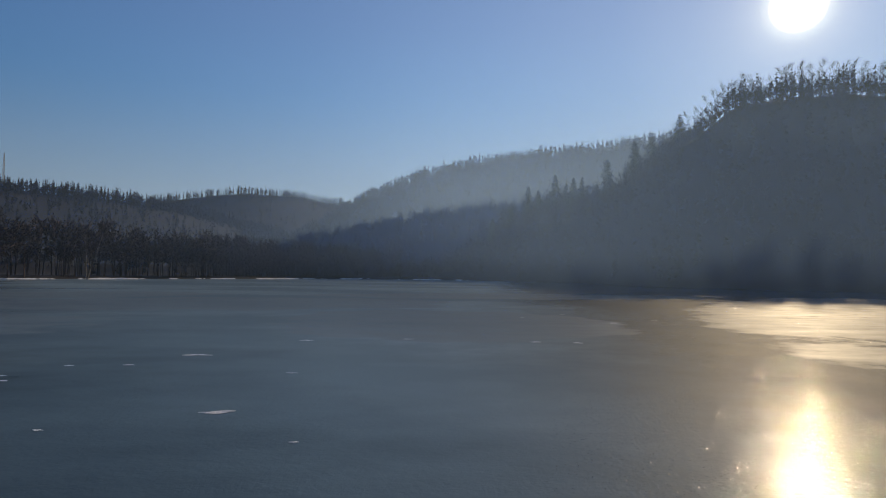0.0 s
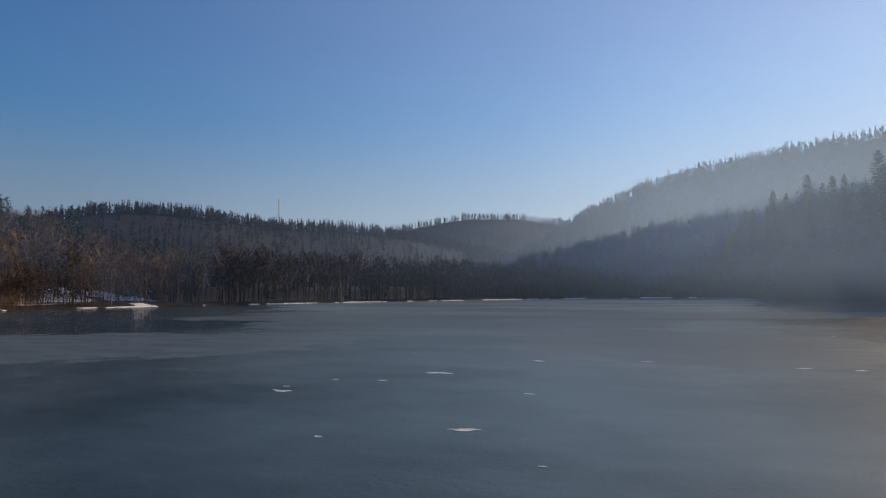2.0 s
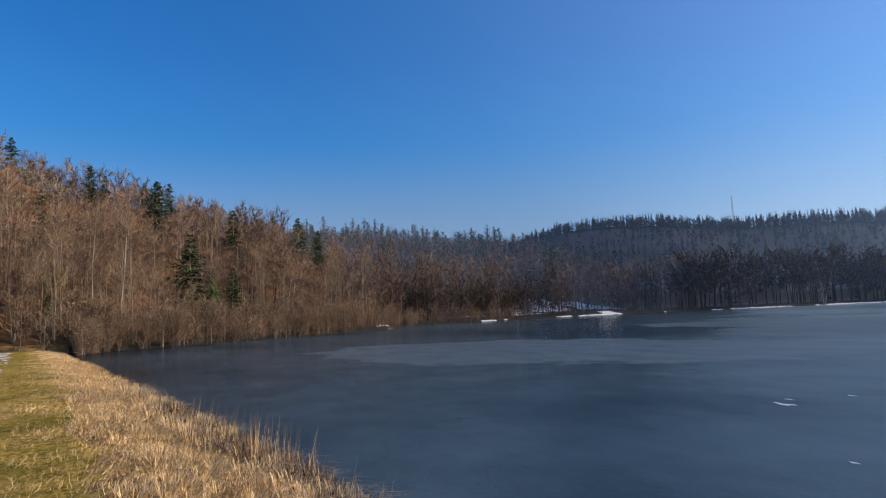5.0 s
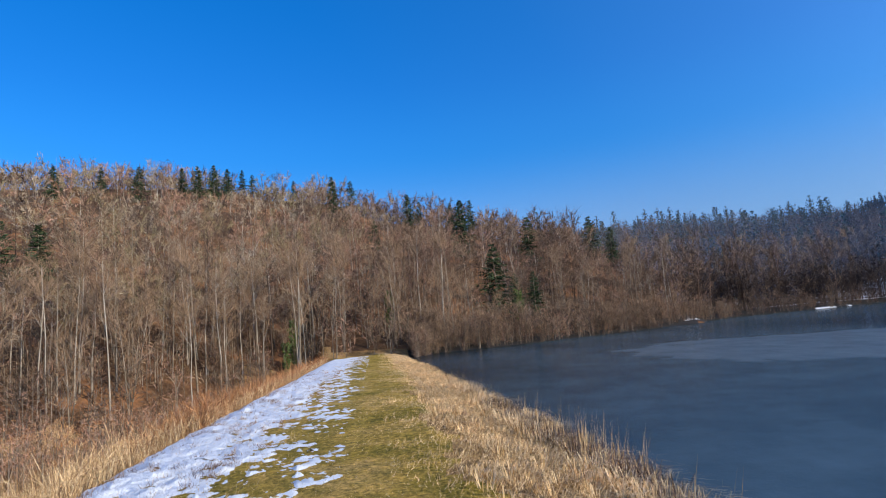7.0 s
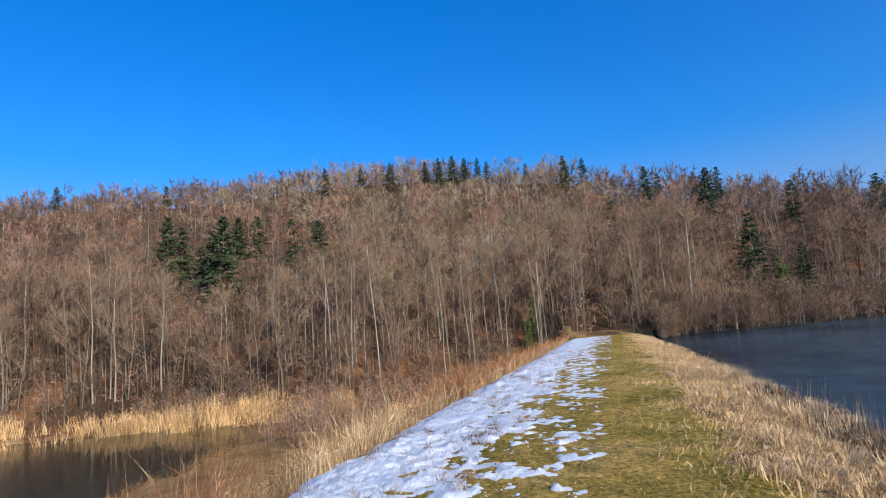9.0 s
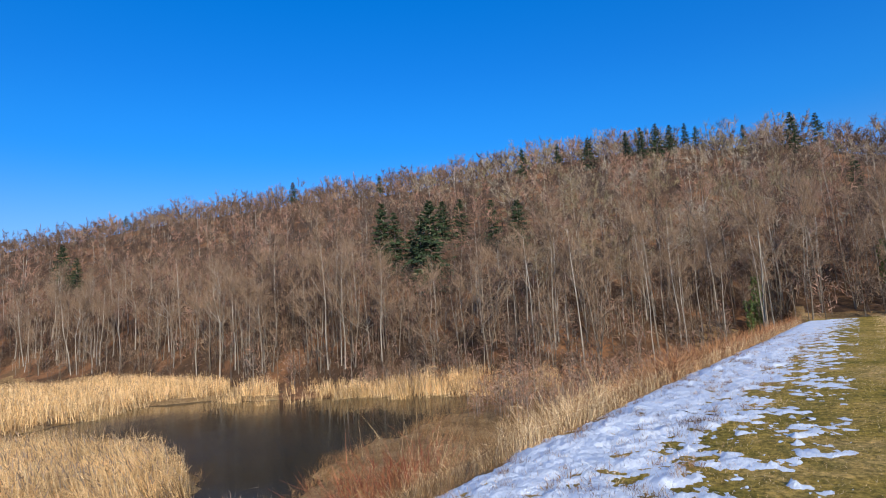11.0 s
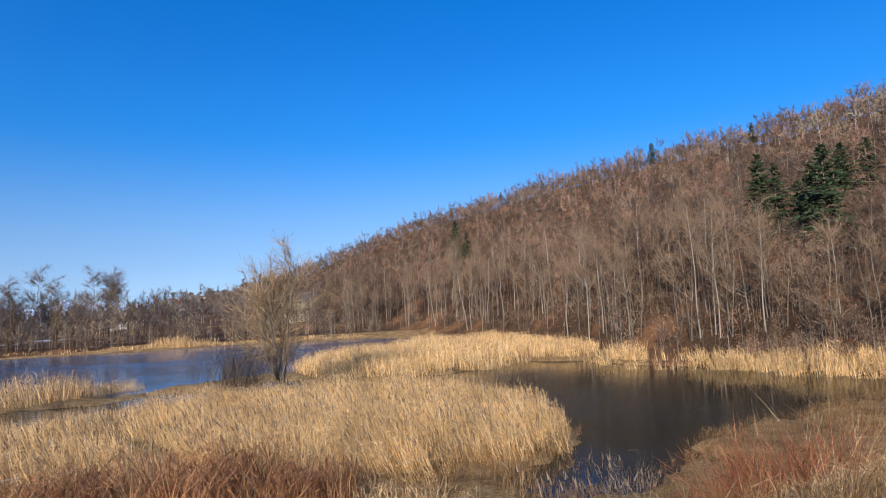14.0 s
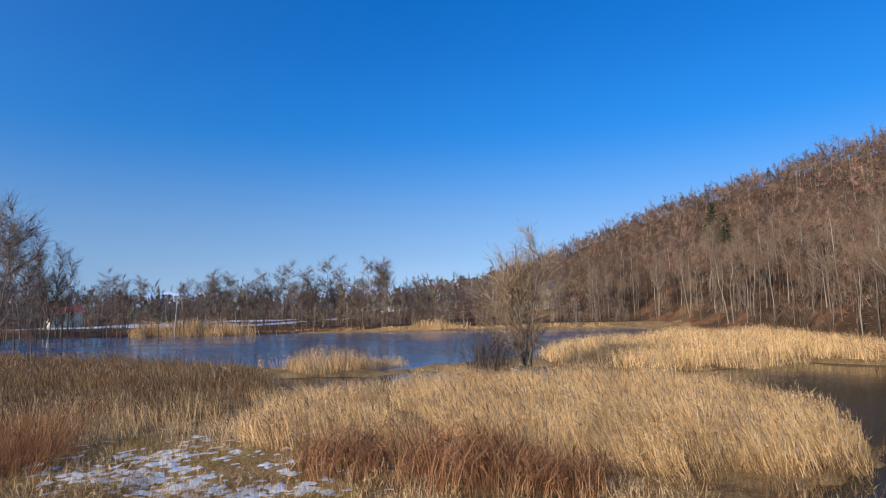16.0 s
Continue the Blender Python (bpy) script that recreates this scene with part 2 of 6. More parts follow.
def ice_material():
    m, n, l, b = material("lake_ice", 0.2, 0, 0.3)
    sheet = noise_tex(n, l, 0.028, 6, 0.55, stretch=(1, 1.5, 1))
    fine = noise_tex(n, l, 0.5, 6, 0.7)
    grit = noise_tex(n, l, 7.0, 6, 0.8)
    frost = ramp(n, l, sheet, [(0.44, (0, 0, 0)), (0.5, (0.6, 0.6, 0.6)), (0.6, (1, 1, 1))])
    f2 = ramp(n, l, fine, [(0.35, (0.5, 0.5, 0.5)), (0.7, (1.3, 1.3, 1.3))])
    amount = mix(n, l, frost, f2, 1.0, "MULTIPLY")
    b.inputs["IOR"].default_value = 1.31
    b.inputs["Coat Weight"].default_value = 0.42
    b.inputs["Specular IOR Level"].default_value = 0.06
    b.inputs["Specular Tint"].default_value = (0.72, 0.9, 1.0, 1)
    b.inputs["Coat Roughness"].default_value = 0.04
    b.inputs["Coat IOR"].default_value = 1.3
    # a broad frosted field in mid-lake, with sunward glare put into its paler colour; bare dark ice towards the wooded
    # shore
    tc, xyz = n.new("ShaderNodeTexCoord"), n.new("ShaderNodeSeparateXYZ")
    l.new(tc.outputs["Object"], xyz.inputs[0])

    def side(wx, wy, wn, lo, hi):
        s = None
        for sock, w in ((xyz.outputs["X"], wx), (xyz.outputs["Y"], wy), (noise_tex(n, l, 0.09, 5, 0.6, stretch=(1, 1.6, 1)), wn)):
            q = n.new("ShaderNodeMath")
            q.operation = "MULTIPLY_ADD"
            l.new(sock, q.inputs[0])
            q.inputs[1].default_value = w
            q.inputs[2].default_value = 0.0
            if s is not None:
                l.new(s, q.inputs[2])
            s = q.outputs[0]
        r = n.new("ShaderNodeMapRange")
        r.interpolation_type = "SMOOTHSTEP"
        r.inputs["From Min"].default_value, r.inputs["From Max"].default_value = lo, hi
        l.new(s, r.inputs["Value"])
        return r.outputs[0]

    field = mix(n, l, side(1.0, 0.75, 22.0, 4.0, 21.0), side(-1.0, 0.1, 8.0, -4.0, 7.0), 1.0, "MULTIPLY")
    bare = mix(n, l, (0.012, 0.022, 0.027), (0.054, 0.082, 0.094), amount)
    frost_glare = mix(n, l, (0.11, 0.175, 0.205), (0.2, 0.285, 0.32), amount)
    # sheets of frost with lobed, feathered edges: centre, half length and width, turn
    ragged_edge = noise_tex(n, l, 0.22, 5, 0.6)
    sheets = None
    for x, y, long, wide, turn in ((29.5, 42.4, 31, 10, 1.01), (0.5, 27.0, 7.5, 8.5, 0.3), (-15, 42, 17, 10, 0.3), (9, 62, 22, 9, 0.2), (-34, 52, 14, 9, 0.6), (-26.5, 18, 14, 8.5, 0.5)):
        place = n.new("ShaderNodeMapping")
        place.vector_type = "TEXTURE"
        place.inputs["Location"].default_value = (x, y, 0)
        place.inputs["Rotation"].default_value = (0, 0, turn)
        place.inputs["Scale"].default_value = (long, wide, 1)
        l.new(tc.outputs["Object"], place.inputs["Vector"])
        away = n.new("ShaderNodeVectorMath")
        away.operation = "LENGTH"
        l.new(place.outputs[0], away.inputs[0])
        rough_rim = n.new("ShaderNodeMath")
        rough_rim.operation = "MULTIPLY_ADD"
        l.new(ragged_edge, rough_rim.inputs[0])
        rough_rim.inputs[1].default_value = 0.9
        l.new(away.outputs["Value"], rough_rim.inputs[2])
        rim = n.new("ShaderNodeMapRange")
        rim.interpolation_type = "SMOOTHSTEP"
        rim.inputs["From Min"].default_value, rim.inputs["From Max"].default_value = 1.48, 1.36
        l.new(rough_rim.outputs[0], rim.inputs["Value"])
        sheets = rim.outputs[0] if sheets is None else mix(n, l, sheets, rim.outputs[0], 1.0, "LIGHTEN")
    inner = mix(n, l, sheets, ramp(n, l, noise_tex(n, l, 0.35, 6, 0.7, stretch=(1, 2.2, 1)), [(0.3, (0.35,) * 3), (0.7, (1.0,) * 3)]), 1.0, "MULTIPLY")
    l.new(mix(n, l, mix(n, l, bare, frost_glare, field), (0.12, 0.155, 0.17), inner), b.inputs["Base Color"])
    r = n.new("ShaderNodeMapRange")
    r.inputs["To Min"].default_value, r.inputs["To Max"].default_value = 0.58, 0.68
    l.new(amount, r.inputs["Value"])
    l.new(mix(n, l, r.outputs[0], (0.5, 0.5, 0.5), inner), b.inputs["Roughness"])
    gloss = n.new("ShaderNodeMapRange")
    gloss.inputs["To Min"].default_value, gloss.inputs["To Max"].default_value = 0.06, 0.12
    l.new(inner, gloss.inputs["Value"])
    l.new(gloss.outputs[0], b.inputs["Specular IOR Level"])
    grain = noise_tex(n, l, 8.0, 3, 0.7)
    bump(n, l, b, mix(n, l, grain, grit, 0.3), 1.0, 0.0125)
    l.new(n["Bump"].outputs[0], b.inputs["Coat Normal"])
    return m


def water_material():
    m, n, l, b = material("pond_water", 0.05, 0, 0.25)
    b.inputs["IOR"].default_value = 1.22
    f = noise_tex(n, l, 0.08, 4)
    w = noise_tex(n, l, 1.2, 3)
    l.new(ramp(n, l, f, [(0.4, (0.016, 0.018, 0.01)), (0.62, (0.024, 0.027, 0.02))]), b.inputs["Base Color"])
    l.new(ramp(n, l, f, [(0.4, (0.06, 0.06, 0.06)), (0.65, (0.2, 0.2, 0.2))]), b.inputs["Roughness"])
    bump(n, l, b, w, 0.03, 0.02)
    return m


def pond_ice_material():
    m, n, l, b = material("pond_ice", 0.25, 0, 0.5)
    f = noise_tex(n, l, 0.06, 5, stretch=(1, 2.5, 1))
    w = noise_tex(n, l, 3.0, 5, 0.7)
    # blue base imitates part of the sky's reflection
    l.new(ramp(n, l, f, [(0.4, (0.016, 0.052, 0.125)), (0.62, (0.035, 0.085, 0.17))]), b.inputs["Base Color"])
    l.new(ramp(n, l, f, [(0.4, (0.11, 0.11, 0.11)), (0.62, (0.2, 0.2, 0.2))]), b.inputs["Roughness"])
    bump(n, l, b, w, 0.06, 0.02)
    return m


def snow_material():
    m, n, l, b = material("snow", 0.6, 0, 0.3)
    f = noise_tex(n, l, 2.5, 6, 0.65)
    g = noise_tex(n, l, 30.0, 4, 0.7)
    l.new(ramp(n, l, f, [(0.3, (0.57, 0.61, 0.66)), (0.6, (0.79, 0.81, 0.83))]), b.inputs["Base Color"])
    bump(n, l, b, mix(n, l, f, g, 0.3), 0.9, 0.11)
    return m


M_STRAW = straw_material()
M_GROUND, M_TURF, M_ICE, M_WATER, M_SNOW = ground_material(), turf_material(), ice_material(), water_material(), snow_material()

# ---- helpers of this scene ----
rng = np.random.default_rng(7)


def mesh_np(name, verts, faces, mats, index=None, smooth=False):
    """A mesh from arrays; faces all have the same number of corners."""
    me = bpy.data.meshes.new(name)
    verts, faces = np.asarray(verts, np.float32), np.asarray(faces, np.int32)
    k = faces.shape[1]
    me.vertices.add(len(verts))
    me.vertices.foreach_set("co", verts.ravel())
    me.loops.add(faces.size)
    me.loops.foreach_set("vertex_index", faces.ravel())
    me.polygons.add(len(faces))
    me.polygons.foreach_set("loop_start", np.arange(0, faces.size, k, dtype=np.int32))
    for mt in mats:
        me.materials.append(mt)
    if index is not None:
        me.polygons.foreach_set("material_index", np.asarray(index, np.int32))
    if smooth:
        me.polygons.foreach_set("use_smooth", np.ones(len(faces), bool))
    me.update(calc_edges=True)
    return me


def part(name, mesh, parent, label="", kind=""):
    ob = new(name, mesh)
    ob.parent = parent
    return tagged(ob, label, kind=kind)


def inside(poly, x, y):
    p = np.asarray(poly, float)
    hit = np.zeros(np.shape(x), bool)
    for (x0, y0), (x1, y1) in zip(p, np.roll(p, -1, 0)):
        cross = (y0 > y) != (y1 > y)
        with np.errstate(divide="ignore", invalid="ignore"):
            hit ^= cross & (x < (x1 - x0) * (y - y0) / (y1 - y0 + 1e-12) + x0)
    return hit


def edge_distance(poly, x, y):
    p = np.asarray(poly, float)
    best = np.full(np.shape(x), 1e9)
    for (x0, y0), (x1, y1) in zip(p, np.roll(p, -1, 0)):
        dx, dy = x1 - x0, y1 - y0
        s = np.clip(((x - x0) * dx + (y - y0) * dy) / (dx * dx + dy * dy), 0, 1)
        best = np.minimum(best, np.hypot(x - x0 - s * dx, y - y0 - s * dy))
    return best


def signed(poly, x, y):
    """Metres inside (positive) or outside (negative) a closed line."""
    d = edge_distance(poly, x, y)
    return np.where(inside(poly, x, y), d, -d)


def wobble(x, y, scale, seed=0.0):
    """A cheap smooth field of about -1 to 1."""
    x, y = np.asarray(x) / scale + seed, np.asarray(y) / scale - 1.7 * seed
    v = np.sin(1.3 * x + 0.7 * np.sin(1.9 * y + 0.3)) + np.sin(1.1 * y - 0.9 * np.sin(1.7 * x + 1.1))
    v = v + 0.6 * np.sin(2.9 * x + 2.3 * y + 1.3 * np.sin(1.1 * x - 2.1 * y)) + 0.4 * np.sin(5.3 * x - 4.1 * y + np.sin(3.7 * y + 2 * x))
    return v / 2.4


def mottle(x, y, scale, seed=0.0):
    """Uneven blotches with no direction of their own."""
    a = wobble(0.8 * x - 0.6 * y, 0.6 * x + 0.8 * y, scale, seed)
    b = wobble(0.33 * x + 0.944 * y, -0.944 * x + 0.33 * y, scale * 0.73, seed + 5.3)
    c = wobble(0.97 * x + 0.26 * y, -0.26 * x + 0.97 * y, scale * 1.37, seed + 9.1)
    return (a + b + c) / 1.7


# ---- the lie of the land ----
LAKE = [(40, 11), (5, 5.6), (-8, 1.9), (-25, -1.2), (-52, -4.6), (-58, -3), (-60, 3), (-66, 12), (-77, 25), (-98, 43), (-110, 75), (-108, 112),
        (-92, 170), (-55, 245), (-25, 285), (5, 276), (25, 250), (38, 228), (48, 184), (50, 145), (57, 120), (74, 100), (85, 70), (80, 25)]
DARK_POND = [(-6, -15.6), (-5.2, -17), (-8.0, -20.4), (-9.8, -22.4), (-12, -29), (-9, -36), (-4, -39), (4, -45), (5, -49), (-1, -51), (-6.5, -46), (-12, -48), (-18.4, -53), (-22.5, -50),
             (-25, -43), (-30, -36), (-33, -28), (-32, -25.5), (-23, -23.6), (-15.6, -20.8), (-12, -18.6), (-9, -16.4)]
BLUE_POND = [(7, -54), (11.3, -50), (14, -45.5), (17, -48), (24.5, -47), (33, -51), (56, -55), (90, -72), (125, -104), (81, -106), (62, -111), (29, -114),
             (15, -119), (-8, -117), (-20, -104), (-11, -80), (-1, -68), (1, -57)]
INLET = [(7, -36.5), (8.5, -34.8), (13.4, -34.8), (16.5, -36.5), (22, -41), (14.5, -42.5), (11, -46), (7, -46)]

# woods in layers: azimuth to the left of +y; then elevation of the treetops, ridge distance, foot distance
AZ, EL, RIDGE, FOOT = range(4)
HILLS = {
    "near": (4.6, [66, 71, 75, 80, 86, 91, 97, 102, 108, 113, 119, 125, 130, 135, 144, 152, 162, 171, 177, 182, 188, 196],
             [0.5, 3, 6, 8.8, 10.2, 11.6, 12.8, 14.6, 15.1, 16.1, 16, 15.8, 15.1, 14.5, 13.6, 12.7, 10.9, 8.6, 6.4, 4.3, 2, 0.5],
             [92, 102, 114, 130, 145, 155, 160, 170, 175, 180, 180, 180, 185, 190, 200, 210, 225, 250, 270, 300, 300, 300],
             [86, 82, 78, 72, 65, 60, 57, 57, 56, 53, 47, 44, 45, 48, 54, 62, 92, 122, 140, 155, 160, 160]),
    "left": (12, [44, 49, 53, 56, 60, 66, 70, 76, 82, 88, 95], [0.5, 4, 6.6, 7.5, 8.0, 8.3, 8.7, 9.1, 9.2, 8.4, 6],
             [300] * 11, [150] * 11),
    "back": (8, [5, 12, 20, 25, 30, 34, 37, 43, 48, 52, 56, 62], [0.5, 3.5, 5.5, 6.4, 7, 7.1, 7.2, 8.1, 8.3, 8.1, 7, 3], [480] * 12, [270] * 12),
    "far": (8, [-5, 3, 8, 10, 14, 19, 22, 26, 34], [3.5, 5.5, 6.8, 7.3, 7.9, 8.0, 7.5, 6.8, 4.3], [760] * 9, [520] * 9),
    "mid": (8, [-60, -40, -30, -23, -17, -9, -1, 2.5, 6, 10, 14, 17.5, 20], [11, 12.5, 13.2, 13.5, 13.0, 12.45, 11.4, 10.35, 8.9, 6.8, 4.3, 1, 0], [440] * 13, [312] * 13),
    "spur": (9, [-75, -60, -48, -37, -31, -26.5, -23, -20, -17, -15, -9.5, -5.7, -2.5, 2.4, 6],
             [8, 13, 16, 16.4, 16.9, 16.8, 14.3, 12.3, 10, 9, 8, 6.6, 3.6, 1, 0],
             [230, 230, 230, 235, 240, 245, 255, 262, 270, 275, 285, 290, 295, 300, 300],
             [112, 112, 113, 127, 131, 135, 143, 154, 173, 191, 236, 255, 275, 290, 295]),
    "town": (10, [175, 182, 187, 192, 198, 206, 215], [1, 1.6, 2.1, 2.0, 1.3, 0.8, 0.2], [420] * 7, [230] * 7),
    "rear": (15, [190, 205, 225, 250], [0.2, 1.0, 2.0, 4.0], [600] * 4, [260] * 4),
    "rear_two": (15, [-110, -95, -80, -70], [4.0, 5.0, 6, 4], [400] * 4, [180] * 4),
}


def dam_v(x, y):
    """Metres across the dam, from its middle, positive towards the lake."""
    return (y - (-1.6 + 0.155 * x)) / 1.012


def polar(x, y):
    az = np.degrees(np.arctan2(-x, y))
    return np.where(az < -110, az + 360, az), np.hypot(x, y)


def hill(name, az, d):
    tall, a, el, ridge, foot = HILLS[name]
    r, f = np.interp(az, a, ridge), np.interp(az, a, foot)
    top = r * np.tan(np.radians(np.interp(az, a, el))) + EYE - tall
    base = np.where(az < 104, 0.1, POND + 0.3)
    s = np.clip((d - f) / (r - f), 0, 1)
    z = base + (top - base) * (1.12 * s - 0.12 * s * s)
    z = np.where(d > r, top * (1 - 0.35 * np.clip((d - r) / r, 0, 2)), z)
    edge = np.minimum(az - a[0], a[-1] - az)
    return np.where((d < f) | (edge < 0), -9.0, np.where(edge < 3, base + (z - base) * np.clip(edge / 3, 0, 1), z))


def land(x, y):
    x, y = np.asarray(x, float), np.asarray(y, float)
    az, d = polar(x, y)
    v = dam_v(x, y)
    lake = signed(LAKE, x, y)
    marsh = POND + 0.2 + 0.1 * wobble(x, y, 5.0) + 0.05 * wobble(x, y, 1.3, 4)
    wet = np.maximum(np.maximum(signed(DARK_POND, x, y), signed(BLUE_POND, x, y)), signed(INLET, x, y))
    wet = wet + 0.5 * wobble(x, y, 2.2, 2.0) + 0.4 * wobble(x, y, 0.8, 6.0)
    marsh = np.where(wet > -0.6, np.clip(marsh - 0.5 * (wet + 0.6), POND - 0.7, None), marsh)
    marsh = np.where((wet < -2.5) & (y < -85), np.maximum(marsh, POND + np.clip((-2.5 - wet) * 0.25, 0, 1.0)), marsh)
    shore = np.where(lake > 0, np.clip(-0.45 * lake, -0.9, 0), np.clip(-0.25 * lake, 0, 0.9)) + 0.02
    on_dam = (x > -64) & (x < 90) & (v > -10) & (v < 6.4)
    low = np.where(v < 0, marsh, shore)
    low = np.where((v < 0) & (az < 120) & (d > 60), np.maximum(low, np.clip((d - 60) * 0.1 - 3, -3, 0.3)), low)
    crest = np.interp(v, [-9.6, -6.0, -2.9, -2.0, 0.0, 2.5, 3.3, 4.8, 6.5], [-3.3, -1.45, 0.12, 0.37, 0.45, 0.44, 0.32, 0.0, -0.7])
    crest = crest + 0.03 * wobble(x, y, 0.9, 1.0) * (np.abs(v) < 8)
    z = np.where(on_dam, np.where(v < 0, np.maximum(low, crest), crest), low)
    for name in HILLS:
        z = np.maximum(z, hill(name, az, d) + 0.8 * wobble(x, y, 17.0, 3.0) * np.clip((d - 60) / 60, 0, 1))
    return z


def at_land(x, y):
    return float(land(np.array([x]), np.array([y]))[0])


N_AZ = 500
rings = np.concatenate([np.linspace(0.01, 24, 76), np.geomspace(24.4, 130, 75), np.linspace(133, 500, 75), np.linspace(510, 790, 26), np.geomspace(820, 4200, 18)])
az_grid = np.linspace(0, 2 * np.pi, N_AZ, endpoint=False)
rr, aa = np.meshgrid(rings, az_grid, indexing="ij")
gx, gy = (-np.sin(aa) * rr).ravel(), (np.cos(aa) * rr).ravel()
gz = land(gx, gy)
i0 = np.arange(len(rings) - 1)[:, None] * N_AZ
j0 = np.arange(N_AZ)[None, :]
j1 = (j0 + 1) % N_AZ
quads = np.stack([i0 + j0, i0 + N_AZ + j0, i0 + N_AZ + j1, i0 + j1], -1).reshape(-1, 4)
cx, cy = gx[quads].mean(1), gy[quads].mean(1)
caz, cd = polar(cx, cy)
# far hills, ridges with a lakeside strip, and spur get the shade-darkened floor
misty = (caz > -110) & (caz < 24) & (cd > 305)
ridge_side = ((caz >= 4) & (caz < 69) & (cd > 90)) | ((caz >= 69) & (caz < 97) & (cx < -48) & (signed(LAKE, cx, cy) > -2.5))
meadow = (caz > 196) & (caz < 235) & (cd + 2.5 * wobble(cx, cy, 2.0) < 16)
cv = dam_v(cx, cy) + 0.35 * wobble(cx, cy, 0.8, 2.0)
turf = (cv > -2.6) & (cv < 2.7) & (cx > -56) & (cx < 90)
spur_shade = ((caz > -110) & (caz < 8) & (cd > 108))
straw = ((cv > np.where(cx < -28, -11.5, -22)) & (cv < 5.6) & (cx > -58) & (cx < 90)) | ((caz > 150) & (cd < np.minimum(125, np.interp(caz, HILLS["near"][1], HILLS["near"][4]) - 3 + 4 * wobble(cx, cy, 6.0))))
gv = np.concatenate([np.stack([gx, gy, gz], -1), [[0, 0, at_land(0, 0)]]])
slots = np.where(misty, 2, np.where(ridge_side, 3, np.where(turf | meadow, 1, np.where(spur_shade, 5, np.where(straw, 4, 0)))))
ground = new("ground", mesh_np("ground", gv, quads, [M_GROUND, M_TURF, M_FLOOR_SHADED, M_FLOOR_SHADED, M_STRAW, M_FLOOR_SHADED], slots, True))
tagged(ground, "leaf-littered ground with a grassy earth dam between two lakes", "ground", kind="structure")


def flat(name, poly, z, mat, label, category):
    bm = bmesh.new()
    f = bm.faces.new([bm.verts.new((x, y, z)) for x, y in poly])
    if f.normal.z < 0:
        f.normal_flip()
    bmesh.ops.triangulate(bm, faces=bm.faces[:])
    bm.normal_update()
    for f in bm.faces:
        if f.normal.z < 0:
            f.normal_flip()
    me = bpy.data.meshes.new(name)
    bm.to_mesh(me)
    bm.free()
    me.materials.append(mat)
    return tagged(new(name, me), label, category, kind="structure")


def grown(poly, m):
    p = np.asarray(poly, float)
    c = p.mean(0)
    return [tuple(q + (q - c) / np.linalg.norm(q - c) * m) for q in p]


flat("lake_ice", grown(LAKE, 3.0), 0.0, M_ICE, "dark frozen lake with thin grey frosted ice sheets", "lake")
flat("pond_water", [(-60, -12), (-45, -11), (-20, -12), (20, -8), (60, -5), (160, -60), (160, -135), (-30, -135), (-45, -60), (-60, -40)], POND, M_WATER,
     "still dark pond water reflecting hillside and sky", "pond")
flat("pond_ice", grown(BLUE_POND, 1.2), POND + 0.006, pond_ice_material(), "thin ice on the open pond with the sky's blue put into its colour", "pond")

# ---- plants ----


def tube(p0, p1, r0, r1, sides=4):
    """A tapered piece of limb: corners and triangles."""
    p0, p1 = np.asarray(p0, float), np.asarray(p1, float)
    w = p1 - p0
    w = w / (np.linalg.norm(w) + 1e-9)
    u = np.cross(w, [0.3, 0.9, 0.31] if abs(w[2]) > 0.9 else [0, 0, 1])
    u = u / np.linalg.norm(u)
    v = np.cross(w, u)
    a = np.linspace(0, 2 * np.pi, sides, endpoint=False)
    ring = np.cos(a)[:, None] * u + np.sin(a)[:, None] * v
    pts = np.concatenate([p0 + r0 * ring, p1 + r1 * ring])
    k = np.arange(sides)
    n = (k + 1) % sides
    return pts, np.concatenate([np.stack([k, n, k + sides], -1), np.stack([n, n + sides, k + sides], -1)])


def strands(p, w, length, width, r):
    """Thin tapered blades from p along w: one triangle each, turned at random about their length."""
    q = r.normal(size=p.shape)
    side = np.cross(w, q)
    side = side / (np.linalg.norm(side, axis=1, keepdims=True) + 1e-9)
    tip = p + w * length[:, None]
    a, b = p - side * width[:, None] / 2, p + side * width[:, None] / 2
    pts = np.stack([a, b, tip], 1).reshape(-1, 3)
    return pts, np.arange(len(pts)).reshape(-1, 3)


def joined(pieces):
    vs, fs, n = [], [], 0
    for v, f in pieces:
        vs.append(v)
        fs.append(f + n)
        n += len(v)
    return np.concatenate(vs), np.concatenate(fs)


def unit(v):
    return v / (np.linalg.norm(v, axis=-1, keepdims=True) + 1e-9)


